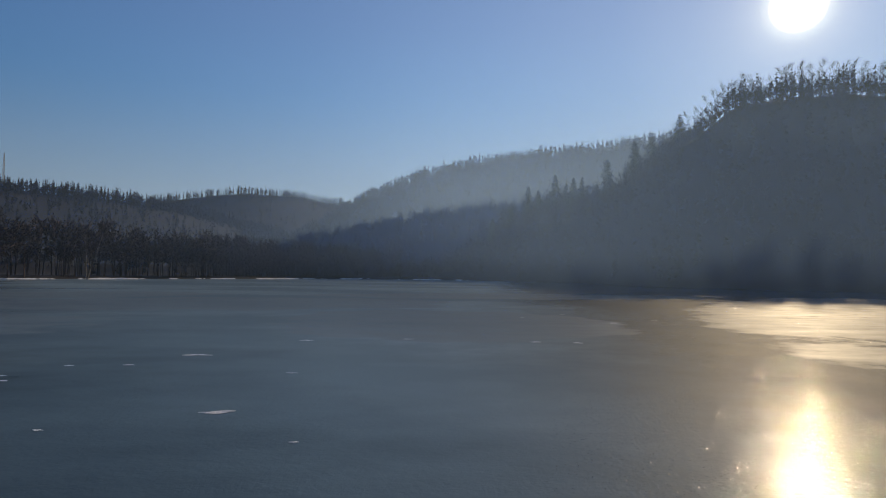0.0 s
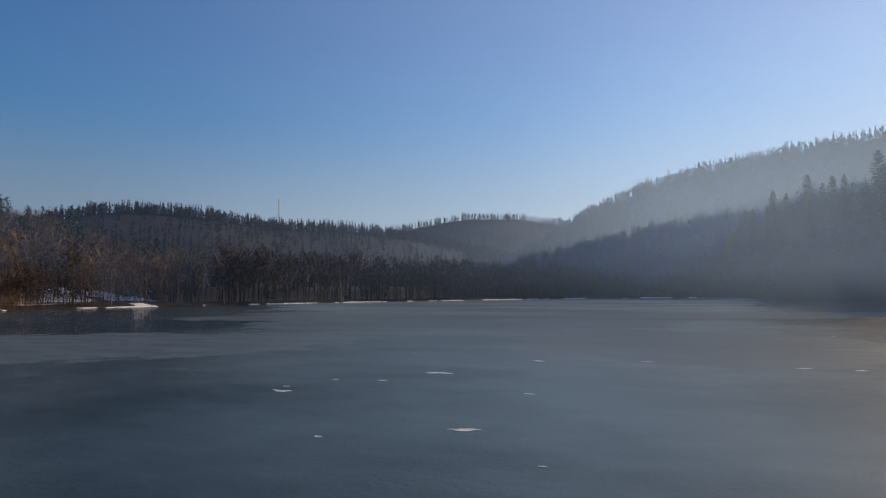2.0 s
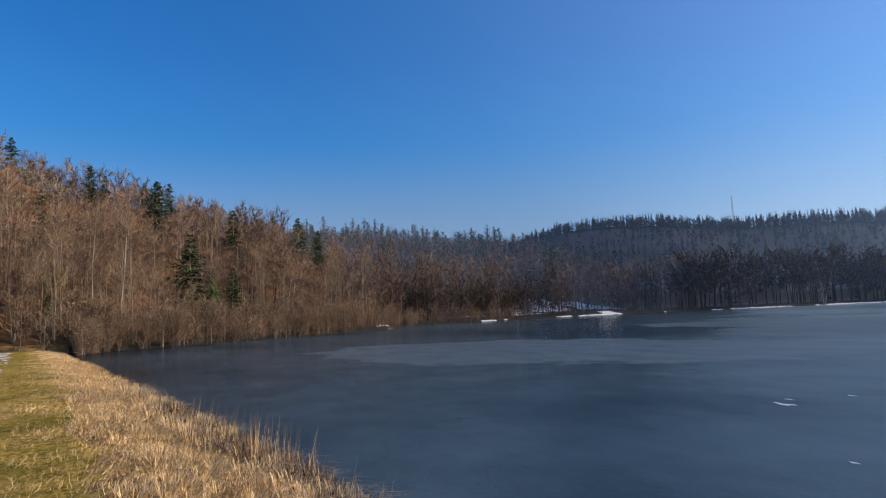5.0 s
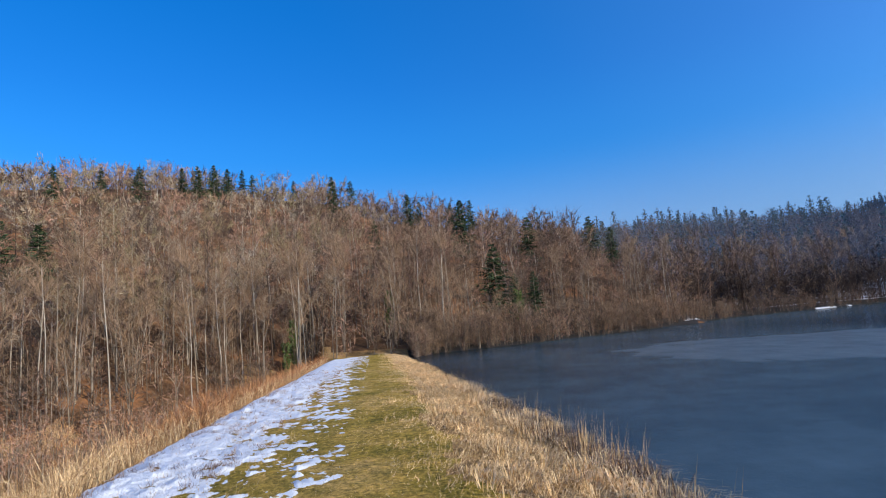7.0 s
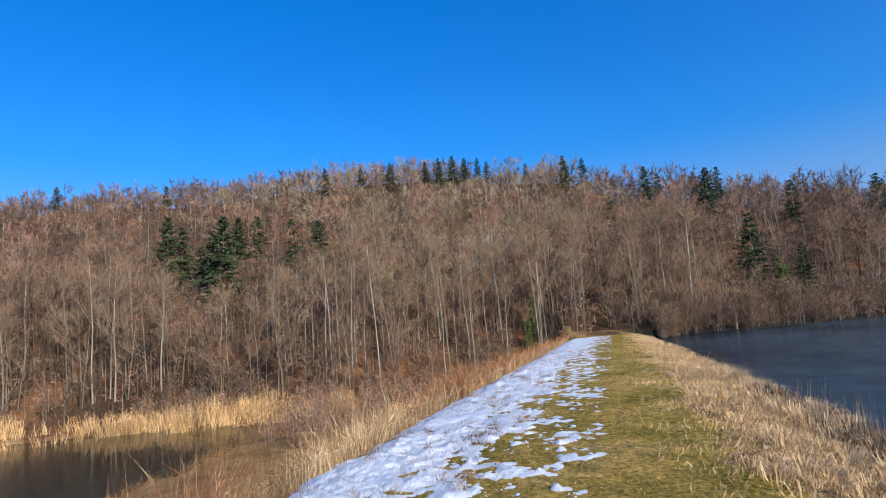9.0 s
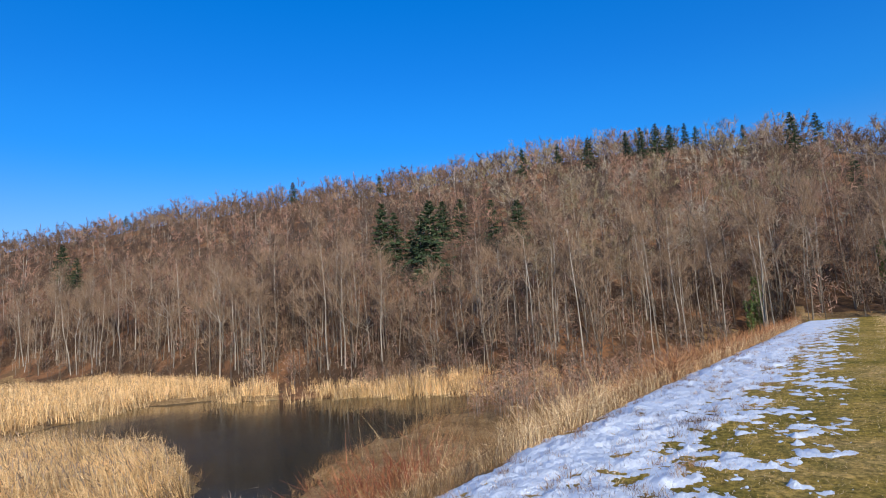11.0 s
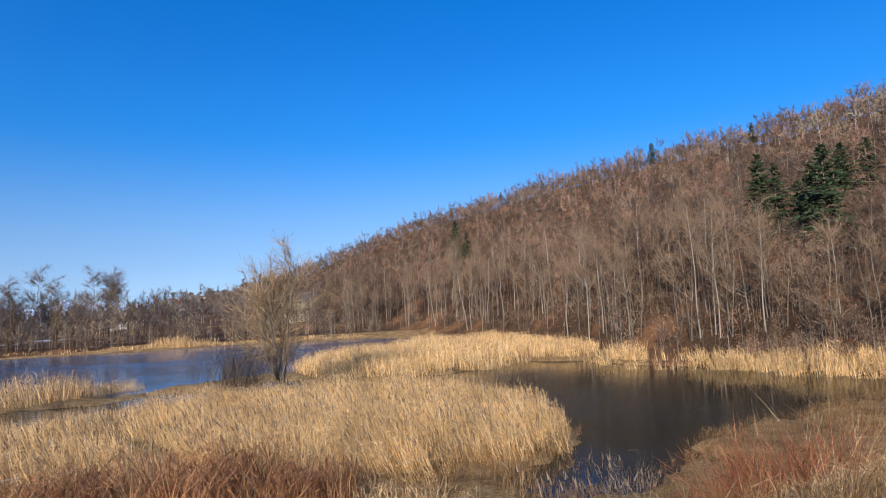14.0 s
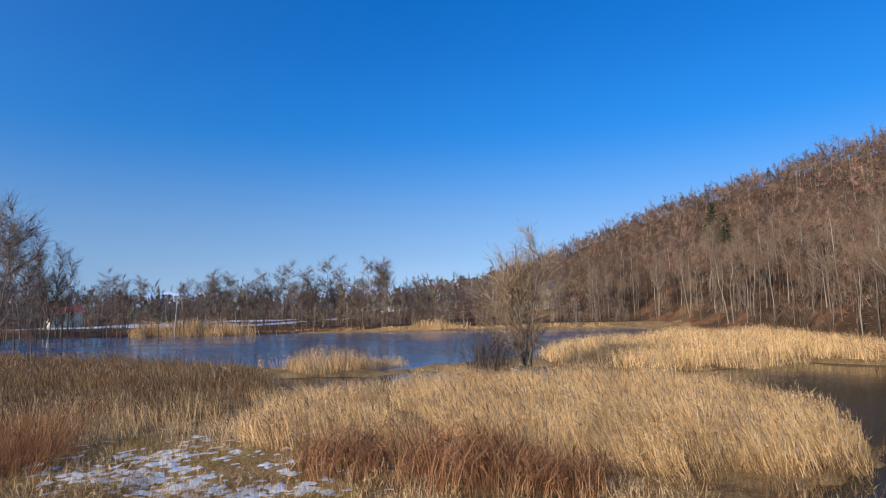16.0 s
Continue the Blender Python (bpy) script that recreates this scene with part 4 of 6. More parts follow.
# woods beyond the lake
SPUR_KINDS = [round_tree(101 + k, 12.0, 3, 39, 0.36, 0.2, 0.28, 0.009, 0.4) for k in range(3)] + [conifer(104 + k, 14.0, 10, 4, 0.24, 0.05, 1, 1.1) for k in range(2)]
FAR_KINDS = [round_tree(71 + k, 12.0, 3, 39, 0.75, 0.1, 0.28, 0.009, 0.44) for k in range(3)] + [conifer(81 + k, 12.0, 8, 4, 0.3, 0.04, 1, 1.7) for k in range(2)]
LEFT_KINDS = [far_tree(76 + k, 10.5, 90, 0.14, 0.1, 3) for k in range(3)] + [conifer(86 + k, 14.0, 13, 5, 0.2, 0.05, 2, 0.7) for k in range(2)]
for title, count, az0, az1, mats, mixed, label in (
        ("left", 1350, 46, 83, [M_TWIG_DARK, M_NEEDLE_FAR, M_TWIG_OAK, M_TWIG_DARK, M_TWIG_SHORE], [0, 1, 2, 0, 1, 2, 0, 1, 2, 3, 4], "mixed winter woods with dark spruces on a ridge"),
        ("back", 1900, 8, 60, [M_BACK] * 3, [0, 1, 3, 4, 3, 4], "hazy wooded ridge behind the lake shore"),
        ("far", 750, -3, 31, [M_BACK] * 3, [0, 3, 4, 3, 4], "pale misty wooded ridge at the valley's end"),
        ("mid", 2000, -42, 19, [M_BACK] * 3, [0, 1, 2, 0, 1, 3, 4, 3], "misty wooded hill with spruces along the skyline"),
        ("spur", 1700, -52, 5, [M_TWIG_SHADED, M_NEEDLE_SHADED, M_TWIG_SHADED], [0, 1, 2, 0, 1, 2, 0, 1, 2, 3, 4], "dark shaded wooded spur above the lake")):
    foot, ridge = table(title, FOOT), table(title, RIDGE)
    body = sow(int(count * 0.45), az0, az1, lambda a: foot(a) + 2, lambda a: ridge(a) + 4)
    crest = sow(int(count * 0.6), az0, az1, lambda a: ridge(a) - 9, lambda a: ridge(a))
    near_by = title == "left"
    if not near_by:
        body[2][:] -= 1.2
        crest[2][:] -= 1.4
    else:
        crest[2][:] -= 3.0
    wide = {"left": (0.75, 1.25), "spur": (0.45, 1.0)}.get(title, (0.5, 0.95))
    edge = {"left": (0.7, 1.1), "spur": (0.45, 0.9)}.get(title, (0.58, 0.98))
    kinds = {"left": LEFT_KINDS, "spur": SPUR_KINDS}.get(title, FAR_KINDS)
    woods("woods_" + title, spots(body, mixed, *wide) + spots(crest, mixed, *edge), kinds, mats, label, needled=(3, 4))

# tall bare beeches against the light along the spur's crest
CREST_KINDS = [bare_tree(111 + k, 17.0, 12, 200, 0.25, 0.17, 1.3, 0.01, 0.05, steps=3, fine=0.7) for k in range(4)]
spur_crest = table("spur", RIDGE)
xyz = spaced(sow(900, -42, -17, lambda a: spur_crest(a) - 3, lambda a: spur_crest(a) + 3), 1.8)
xyz[2] = xyz[2] - 3.0
woods("crest_trees", spots(xyz, range(4), 0.7, 1.0), CREST_KINDS, [M_TWIG_SHADED, M_NEEDLE_SHADED, M_TWIG_SHADED], "row of tall bare beeches along the spur's crest")

# spruces on the spur's shaded edge
spur_foot, spur_ridge = table("spur", FOOT), table("spur", RIDGE)
for az, el, tall in ((-8.2, 8.6, 15), (-9.2, 8.3, 13), (-10.8, 9.7, 17), (-11.8, 8.9, 13), (-13.3, 9.6, 13), (-15.6, 11.6, 18), (-18.1, 12.6, 18), (-19.6, 13.0, 14), (-6.6, 7.2, 12), (-4.8, 5.6, 11), (-22, 14.8, 14), (-12.5, 9.4, 15)):
    ds = np.linspace(float(spur_foot(az)) + 4, float(spur_ridge(az)) + 6, 400)
    x, y = -np.sin(radians(az)) * ds, np.cos(radians(az)) * ds
    z = land(x, y)
    k = int(np.argmin(np.abs(np.degrees(np.arctan2(z + tall - EYE, ds)) - el)))
    tree_thing(None, "spruce_tree", "dark spruce in mist on the shaded spur", "tree", "spruces on the spur", (M_BARK, M_NEEDLE), (x[k], y[k], z[k] - 0.2), tall / 10.0, spruce_models[int(tall) % 3])["group"] = "spruces on the spur"

# alders and willows along the far shore
BAND_KINDS = [bare_tree(91 + k, 12.0, 6, 84, 0.18, 0.26, 0.9, 0.008, 0.075, steps=2, fine=0.75) for k in range(4)]
lake_far = lambda a: np.interp(a, [3, 10, 25, 37, 45, 56, 66, 72], [305, 270, 190, 148, 138, 132, 112, 92])
SHORE_KINDS = [round_tree(96 + k, 14.5, 6, 84, 0.26, 0.12, 0.24 + 0.03 * k, 0.009, 0.44) for k in range(3)]
xyz = sow(480, 4, 42, lambda a: lake_far(a) + 1, lambda a: lake_far(a) + 40)
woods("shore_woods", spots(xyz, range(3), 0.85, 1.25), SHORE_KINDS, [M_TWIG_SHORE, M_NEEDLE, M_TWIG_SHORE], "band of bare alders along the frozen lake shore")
xyz = sow(330, 40, 71, lambda a: lake_far(a) + 1, lambda a: lake_far(a) + 40)
woods("shore_woods", spots(xyz, range(4), 0.85, 1.3), BAND_KINDS, [M_TWIG_OAK, M_NEEDLE, M_TWIG_DARK, M_TWIG_OAK, M_TWIG], "bare alders and willows on the near lake shore")
xyz = sow(760, 4, 70, lambda a: lake_far(a) + 0.5, lambda a: lake_far(a) + 14)
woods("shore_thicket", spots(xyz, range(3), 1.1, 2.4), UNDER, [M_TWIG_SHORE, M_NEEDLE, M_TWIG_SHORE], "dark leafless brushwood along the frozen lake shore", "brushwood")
big = (-math.sin(radians(31.1)) * 176, math.cos(radians(31.1)) * 176)
tree_thing(bare_tree(95, 16, 14, 900, 0.25, 0.26, 1.0, 0.01, 0.09, 2), "bare_tree", "tall spreading bare tree on the lake's far shore", "tree", "", (M_BARK, M_TWIG_SHORE), (*big, at_land(*big)), 1.0)

# ---- reeds ----


def reeds(name, poly, density, tall, mat, label, lean=(0.12, 0.04), width=0.01, plume=0.25, ragged=1.5, clumps=0.0):
    p = np.asarray(poly, float)
    lo, hi = p.min(0) - ragged, p.max(0) + ragged
    n = int((hi - lo).prod() * density)
    x, y = rng.uniform(lo[0], hi[0], n), rng.uniform(lo[1], hi[1], n)
    d = signed(poly, x, y) + ragged * 0.6 * wobble(x, y, 1.7, 5.0)
    thick = np.clip(0.75 + 0.45 * wobble(x, y, 2.1, 9.0), 0.1, 1)
    if clumps:
        thick = np.clip(0.4 + 1.6 * mottle(x, y, clumps, 6.0), 0, 1)
    ok = (d > 0) & (rng.uniform(0, 1, n) < thick)
    x, y, d = x[ok], y[ok], d[ok]
    n = len(x)
    z = np.maximum(land(x, y), POND - 0.3 if np.mean(y) < -8 else -0.3)
    h = tall * rng.uniform(0.45, 1.15, n) * np.clip(0.7 + 0.25 * d, 0.7, 1) * (1 + 0.3 * wobble(x, y, 2.2, 7.0))
    w = np.stack([lean[0] + rng.normal(0, 0.2, n) + 0.25 * wobble(x, y, 1.1, 3.0), lean[1] + rng.normal(0, 0.2, n) + 0.25 * wobble(x, y, 1.3, 8.0), np.ones(n)], -1)
    w = w / np.linalg.norm(w, axis=1, keepdims=True)
    base = np.stack([x, y, z], -1)
    a = rng.uniform(0, 2 * np.pi, n)
    side = np.stack([np.cos(a), np.sin(a), np.zeros(n)], -1) * (width / 2)
    mid = base + w * (h * 0.6)[:, None]
    bend = np.stack([np.cos(a + 1.5), np.sin(a + 1.5), np.zeros(n)], -1) * (0.06 * h)[:, None]
    tip = base + w * h[:, None] + bend
    v = np.stack([base - side, base + side, mid - side * 0.8, mid + side * 0.8, tip], 1).reshape(-1, 3)
    k = np.arange(n)[:, None, None] * 5
    f = (k + np.array([[0, 1, 3], [0, 3, 2], [2, 3, 4]])).reshape(-1, 3)
    # long leaves, hanging from the stems
    s = rng.uniform(0.25, 0.85, n)[:, None]
    b = rng.uniform(0, 2 * np.pi, n)
    leaf_w = np.stack([np.cos(b), np.sin(b), rng.uniform(-0.2, 1.1, n)], -1)
    lv, lf = strands(base + w * (h[:, None] * s), unit(leaf_w), h * rng.uniform(0.15, 0.3, n), np.full(n, width * 1.5), rng)
    old = np.where(rng.uniform(0, 1, n) < np.clip(0.1 + 0.2 * wobble(x, y, 1.4, 4.0), 0.02, 0.5), 2, 0)
    pieces, ix = [(v, f), (lv, lf)], [np.repeat(old, 3), old]
    some = rng.uniform(0, 1, n) < plume
    if some.any():
        pv, pf = strands(tip[some] - w[some] * 0.2, unit(w[some] + rng.normal(0, 0.2, (some.sum(), 3))), np.full(some.sum(), 0.3), np.full(some.sum(), 0.05), rng)
        pieces.append((pv, pf))
        ix.append(np.ones(len(pf), int))
    v, f = joined(pieces)
    me = mesh_np(name, v, f, [mat, M_PLUME, M_REED_BROWN], np.concatenate(ix))
    return tagged(new(name, me), label, "reeds", kind="stuff")


BIG_BED = [(-8.4, -20.6), (-5.2, -18.9), (-3.4, -17.3), (0.5, -19.2), (4.5, -22.5), (8, -28), (8.5, -33.5), (6, -37), (-2, -37), (-8, -35), (-11.8, -29)]
reeds("reed_bed", BIG_BED, 200, 1.5, M_REED, "dense bed of dry straw-coloured reeds in the pond", lean=(0.34, 0.02), plume=0.1)
PENINSULA = [(1, -56), (-1, -52), (-6.5, -46.5), (-11.7, -48.5), (-18.4, -53.5), (-24, -53), (-27, -58), (-27, -82), (-14, -84), (-10, -78), (0, -68)]
reeds("reed_peninsula", grown(PENINSULA, 1.4), 38, 1.5, M_REED, "tongue of pale dry reeds reaching into the pond", width=0.026, plume=0.1, ragged=2.4)
FOOT_STRIP = [(-22, -47), (-24, -42), (-29, -35), (-32.5, -28), (-34, -24), (-37, -26), (-34, -34), (-30, -41), (-26, -49)]
reeds("reed_fringe", grown(FOOT_STRIP, 0.8), 90, 1.6, M_REED, "broken fringe of pale reed clumps along the wooded bank", width=0.022, plume=0.1, ragged=2.2, clumps=1.6)
reeds("reed_tufts", [(6.2, -37.5), (8, -34), (11, -31.5), (14, -33.5), (9, -35)], 90, 1.0, M_REED, "low strip of straw reeds beside open water")
reeds("reed_tufts", [(13, -51), (15, -46), (18, -43), (25, -45.5), (22, -48), (17, -49.5), (15, -52)], 60, 1.6, M_REED, "strip of dry reeds between two channels", width=0.02)
reeds("brown_reeds", [(15.6, -26.5), (22, -20.5), (30, -24), (60, -50), (52, -53), (33, -48.5), (24, -44), (17, -36)], 34, 1.2, M_REED_BROWN,
      "brown withered reeds with dark seed plumes", width=0.014, plume=0.25, ragged=2.0)
reeds("straw_reeds", [(14.5, -21), (20, -18.5), (25, -21), (27, -27), (20, -30), (15.5, -27)], 26, 1.25, M_REED, "upright straw reeds in loose tufts on the marsh", width=0.012, plume=0.1, clumps=1.1)
reeds("matted_reeds", [(4.6, -21), (7.5, -19.6), (11, -21), (14.2, -24.5), (16, -30.5), (14.5, -33), (10, -31.5), (8, -27)], 130, 1.15, M_REED, "matted pale straw reeds bent over the marsh", lean=(0.3, 0.1), width=0.012, plume=0.1)
reeds("reed_tufts", [(6.5, -37), (9.5, -36), (14, -37.5), (13, -39.5), (8, -39.5)], 60, 0.9, M_REED, "low pale reed clump beside the channel", width=0.016)
reeds("reed_tufts", [(-10.2, -19.5), (-9.6, -15.2), (-5.2, -15.2), (-4.6, -17.6), (-6.5, -20)], 42, 0.75, M_REED_BROWN, "thin withered sedge standing in the pond ice", ragged=0.8)
reeds("bank_reeds", [(-8, -119), (15, -121), (29, -116), (62, -113), (81, -108), (81, -110), (62, -115.5), (29, -118.5), (15, -123), (-8, -121)], 9, 0.8, M_REED,
      "low straw fringe along the far bank", width=0.06, plume=0)
reeds("far_reeds", [(61, -110.5), (70, -106.5), (84, -103), (88, -106), (74, -112)], 30, 3.2, M_REED, "tall stand of straw reeds on the far bank", width=0.05, plume=0)
reeds("far_reeds", [(20, -121), (24, -117), (32, -116), (30, -120)], 30, 1.8, M_REED, "low straw reeds on the far bank", width=0.05, plume=0)

# ---- dam: dry grass, turf and snow ----


def along(x, v):
    """The y of a place x metres along and v metres across the dam."""
    return -1.6 + 0.155 * x + 1.012 * v


def tufts(name, x, v_or_y, tall, width, mat, label, category="grass", lean=(0.0, 0.0), spread=0.35, on_dam=True, two=True):
    """Grass blades: one or two triangles each, standing on the land."""
    n = len(x)
    y = along(x, v_or_y) if on_dam else v_or_y
    z = land(x, y) - 0.01
    w = unit(np.stack([lean[0] + rng.normal(0, spread, n), lean[1] + rng.normal(0, spread, n), np.ones(n)], -1))
    base = np.stack([x, y, z], -1)
    h = tall * rng.uniform(0.5, 1.2, n)
    pieces = [strands(base, w, h, np.full(n, width), rng)]
    if two:
        w2 = unit(w + np.stack([rng.normal(0, 0.5, n), rng.normal(0, 0.5, n), rng.uniform(-0.9, 0.2, n)], -1))
        pieces.append(strands(base + w * (h * 0.55)[:, None], w2, h * 0.5, np.full(n, width), rng))
    v, f = joined(pieces)
    return tagged(new(name, mesh_np(name, v, f, [mat])), label, category, kind="stuff")


def scatter(n, x0, x1, v0, v1, scale=0.5, floor=0.0, seed=1.0):
    """Places x, v along the dam, thicker near the camera's end, in clumps."""
    x = x1 - (x1 - x0) * rng.uniform(0, 1, n) ** 1.6
    v = rng.uniform(v0, v1, n)
    keep = rng.uniform(0, 1, n) < np.clip(0.55 + 0.6 * wobble(x, v, scale, seed), floor, 1)
    return x[keep], v[keep]


# lake edge: bleached grass, thatched in hummocks that hang over the ice
for count, tall, wide, two in ((120000, 0.1, 0.007, False), (26000, 0.16, 0.006, True)):
    x, v = scatter(count, -56, 4, 1.7, 4.4, 0.4, 0.2)
    edge = np.clip((v - 1.7) / 1.0 + 0.6 * wobble(x, v, 0.7, 3.0), 0, 1)
    keep = rng.uniform(0, 1, len(x)) < edge
    tufts("lake_edge_grass", x[keep], v[keep], tall, wide, M_GRASS_DRY, "bleached straw grass along the dam's lake edge", lean=(-0.1, 0.35), spread=0.6, two=two)


def hummocks(name, x, v, blades, size, mat, label):
    """Tussocks of bent grass: each a tuft whose outer blades arch over and hang."""
    n = len(x)
    rad = size * rng.uniform(0.6, 1.35, n)
    X, V, R = np.repeat(x, blades), np.repeat(v, blades), np.repeat(rad, blades)
    a = rng.uniform(0, 2 * np.pi, len(X))
    off = R * 0.45 * np.sqrt(rng.uniform(0, 1, len(X)))
    px, py = X + off * np.cos(a), along(X, V) + off * np.sin(a)
    base = np.stack([px, py, land(px, py) - 0.02], -1)
    out = np.stack([np.cos(a), np.sin(a), np.zeros(len(X))], -1)
    out = out + np.stack([rng.normal(-0.1, 0.4, len(X)), rng.normal(0.35, 0.4, len(X)), np.zeros(len(X))], -1)
    way = unit(out * (0.25 + off / R)[:, None] + np.array([0, 0, 0.9]))
    h = R * rng.uniform(0.5, 1.0, len(X))
    width = 0.007
    side = unit(np.cross(way, out + np.array([0.01, 0.02, 0.0]))) * width / 2
    mid = base + way * h[:, None]
    tip = mid + unit(way * 0.5 + out * 0.6 + np.array([0, 0, -0.55])) * (h * rng.uniform(0.5, 1.1, len(X)))[:, None]
    pts = np.stack([base - side, base + side, mid - side, mid + side, tip], 1).reshape(-1, 3)
    k = np.arange(len(X))[:, None, None] * 5
    f = (k + np.array([[0, 1, 3], [0, 3, 2], [2, 3, 4]])).reshape(-1, 3)
    return tagged(new(name, mesh_np(name, pts, f, [mat])), label, "grass", kind="stuff")


x, v = scatter(1500, -40, 3, 2.6, 4.9, 1.2, 0.15, 12.0)
hummocks("lake_edge_tussocks", x, v, 26, 0.2, M_REED, "bleached grass tussocks bending over the dam's lake edge")
x, v = scatter(520, -24, 3, 4.1, 5.1, 0.9, 0.1, 15.0)
hummocks("lake_edge_tussocks", x, v, 32, 0.27, M_GRASS_DRY, "brown matted sedge tussocks hanging over the ice")
x, v = scatter(420, -16, 3, 4.35, 5.0, 0.7, 0.05, 19.0)
hummocks("lake_edge_tussocks", x, v, 30, 0.28, M_TWIG_OAK, "dark brown ragged sedge at the edge of the ice")
x, v = scatter(170, -24, -6, 4.2, 5.0, 0.6, 0.0, 6.0)
tufts("lake_edge_stalks", x, v, 0.55, 0.007, M_REED, "upright dry stalks at the edge of the ice", lean=(-0.05, 0.06), spread=0.12, two=False)
x, v = scatter(260, -13, -8, 4.3, 4.9, 0.8, 0.0, 3.0)
tufts("lake_edge_stalks", x, v, 0.65, 0.006, M_REED, "clump of dry reed stalks at the edge of the ice", lean=(-0.05, 0.06), spread=0.12, two=False)

# turf on the crest
x, v = scatter(90000, -52, 7, -2.6, 3.0, 0.8, 0.5, 2.0)
tufts("turf_grass", x, v, 0.045, 0.007, M_GRASS, "short yellow-green winter turf on the dam crest", spread=0.7, two=False)
x, v = scatter(26000, -30, 4, -0.5, 3.2, 0.5, 0.0, 4.0)
tufts("withered_turf", x, v, 0.05, 0.006, M_GRASS_DRY, "withered straw blades among the turf", spread=0.8, two=False)

x, v = scatter(34000, -40, 5, -2.9, 0.2, 0.4, 0.0, 14.0)
tufts("snow_grass", x, v, 0.08, 0.006, M_GRASS_DRY, "withered blades poking through thin snow", spread=0.6, two=False)

# tussocks standing up through the snow
cx, cv_ = scatter(1500, -34, 4, -2.95, -0.2, 0.9, 0.15, 21.0)
x, v = np.repeat(cx, 26), np.repeat(cv_, 26)
spread_out = rng.normal(0, 0.05, (2, len(x)))
tufts("snow_tussocks", x + spread_out[0] * 1.6, v + spread_out[1], 0.14, 0.007, M_REED_BROWN, "brown grass tussocks standing through the snow", spread=0.55, two=False)

# pond side slope: tall withered grass and low twigs
x, v = scatter(70000, -54, 12, -10.0, -2.5, 0.9, 0.15, 5.0)
keep = rng.uniform(0, 1, len(x)) < np.clip((-2.35 - v) / 0.7, 0, 1)
tufts("slope_grass", x[keep], v[keep], 0.6, 0.008, M_REED_BROWN, "tall withered grass on the dam's pond slope", spread=0.4)
x, v = scatter(26000, -54, -7, -9.5, -2.6, 0.8, 0.0, 8.0)
tufts("slope_straw", x, v, 0.6, 0.007, M_GRASS_DRY, "straw-coloured grass stems on the dam's pond slope", spread=0.22)
x, v = scatter(15000, -56, -16, -8.0, -2.9, 1.2, 0.05, 11.0)
tufts("slope_scrub", x, v, 1.0, 0.016, M_BRAMBLE, "low reddish leafless scrub along the slope", "scrub", spread=0.35)


def snow_sheet(name, xs, ys, field, thick, label):
    """Snow lying on the land wherever field(x, y) is above zero, thin towards its edges."""
    X, Y = np.meshgrid(xs, ys, indexing="ij")
    F = field(X.ravel(), Y.ravel())
    Z = land(X.ravel(), Y.ravel()) + 0.012 + thick * np.clip(F * 1.6, -0.6, 1) * (0.8 + 0.3 * wobble(X.ravel(), Y.ravel(), 0.35, 3.0))
    n = len(ys)
    i = (np.arange(len(xs) - 1)[:, None] * n + np.arange(n - 1)[None, :]).ravel()
    q = np.stack([i, i + n, i + n + 1, i + 1], -1)
    q = q[(F[q] > -0.12).any(1)]
    used, inv = np.unique(q, return_inverse=True)
    v = np.stack([X.ravel()[used], Y.ravel()[used], Z[used]], -1)
    return tagged(new(name, mesh_np(name, v, inv.reshape(-1, 4), [M_SNOW], None, True)), label, "snow", kind="stuff")


def dam_snow(x, y):
    v = dam_v(x, y)
    f = np.interp(v, [-2.7, -1.6, -0.9, -0.2, 1.2], [1.2, 0.9, 0.42, -0.02, -0.55])
    f = f + 0.35 * mottle(x * 0.6, y, 0.5, 1.0) + 0.55 * mottle(x * 0.7, y, 0.16, 2.0) + 0.45 * mottle(x * 0.8, y, 0.07, 4.0)
    f = np.minimum(f, (v + 2.75) / 0.45 + 0.6 * wobble(x, y, 0.9, 5.0) + 0.5 * wobble(x, y, 0.2, 8.0))
    return np.minimum(f, (1.2 - v))


def skewed_sheet(name, x0, x1, v0, v1, step, label):
    """The snow on the dam, on a grid that runs with the dam; it sinks into the turf at its edges."""
    xs, vs = np.arange(x0, x1, step), np.arange(v0, v1, step)
    X, V = np.meshgrid(xs, vs, indexing="ij")
    Y = along(X, V)
    X, Y = X.ravel(), Y.ravel()
    F = dam_snow(X, Y)
    deep = 0.032 * np.tanh(np.clip(F, -1, 2) * 1.6)
    Z = land(X, Y) + 0.004 + deep + np.clip(F, 0, 0.6) * (0.045 * mottle(X, Y, 0.24, 3.0) + 0.05 * mottle(X, Y, 0.1, 6.0))
    n = len(vs)
    i = (np.arange(len(xs) - 1)[:, None] * n + np.arange(n - 1)[None, :]).ravel()
    q = np.stack([i, i + n, i + n + 1, i + 1], -1)
    q = q[(F[q] > -0.25).any(1)]
    used, inv = np.unique(q, return_inverse=True)
    v = np.stack([X[used], Y[used], Z[used]], -1)
    return tagged(new(name, mesh_np(name, v, inv.reshape(-1, 4), [M_SNOW], None, True)), label, "snow", kind="stuff")


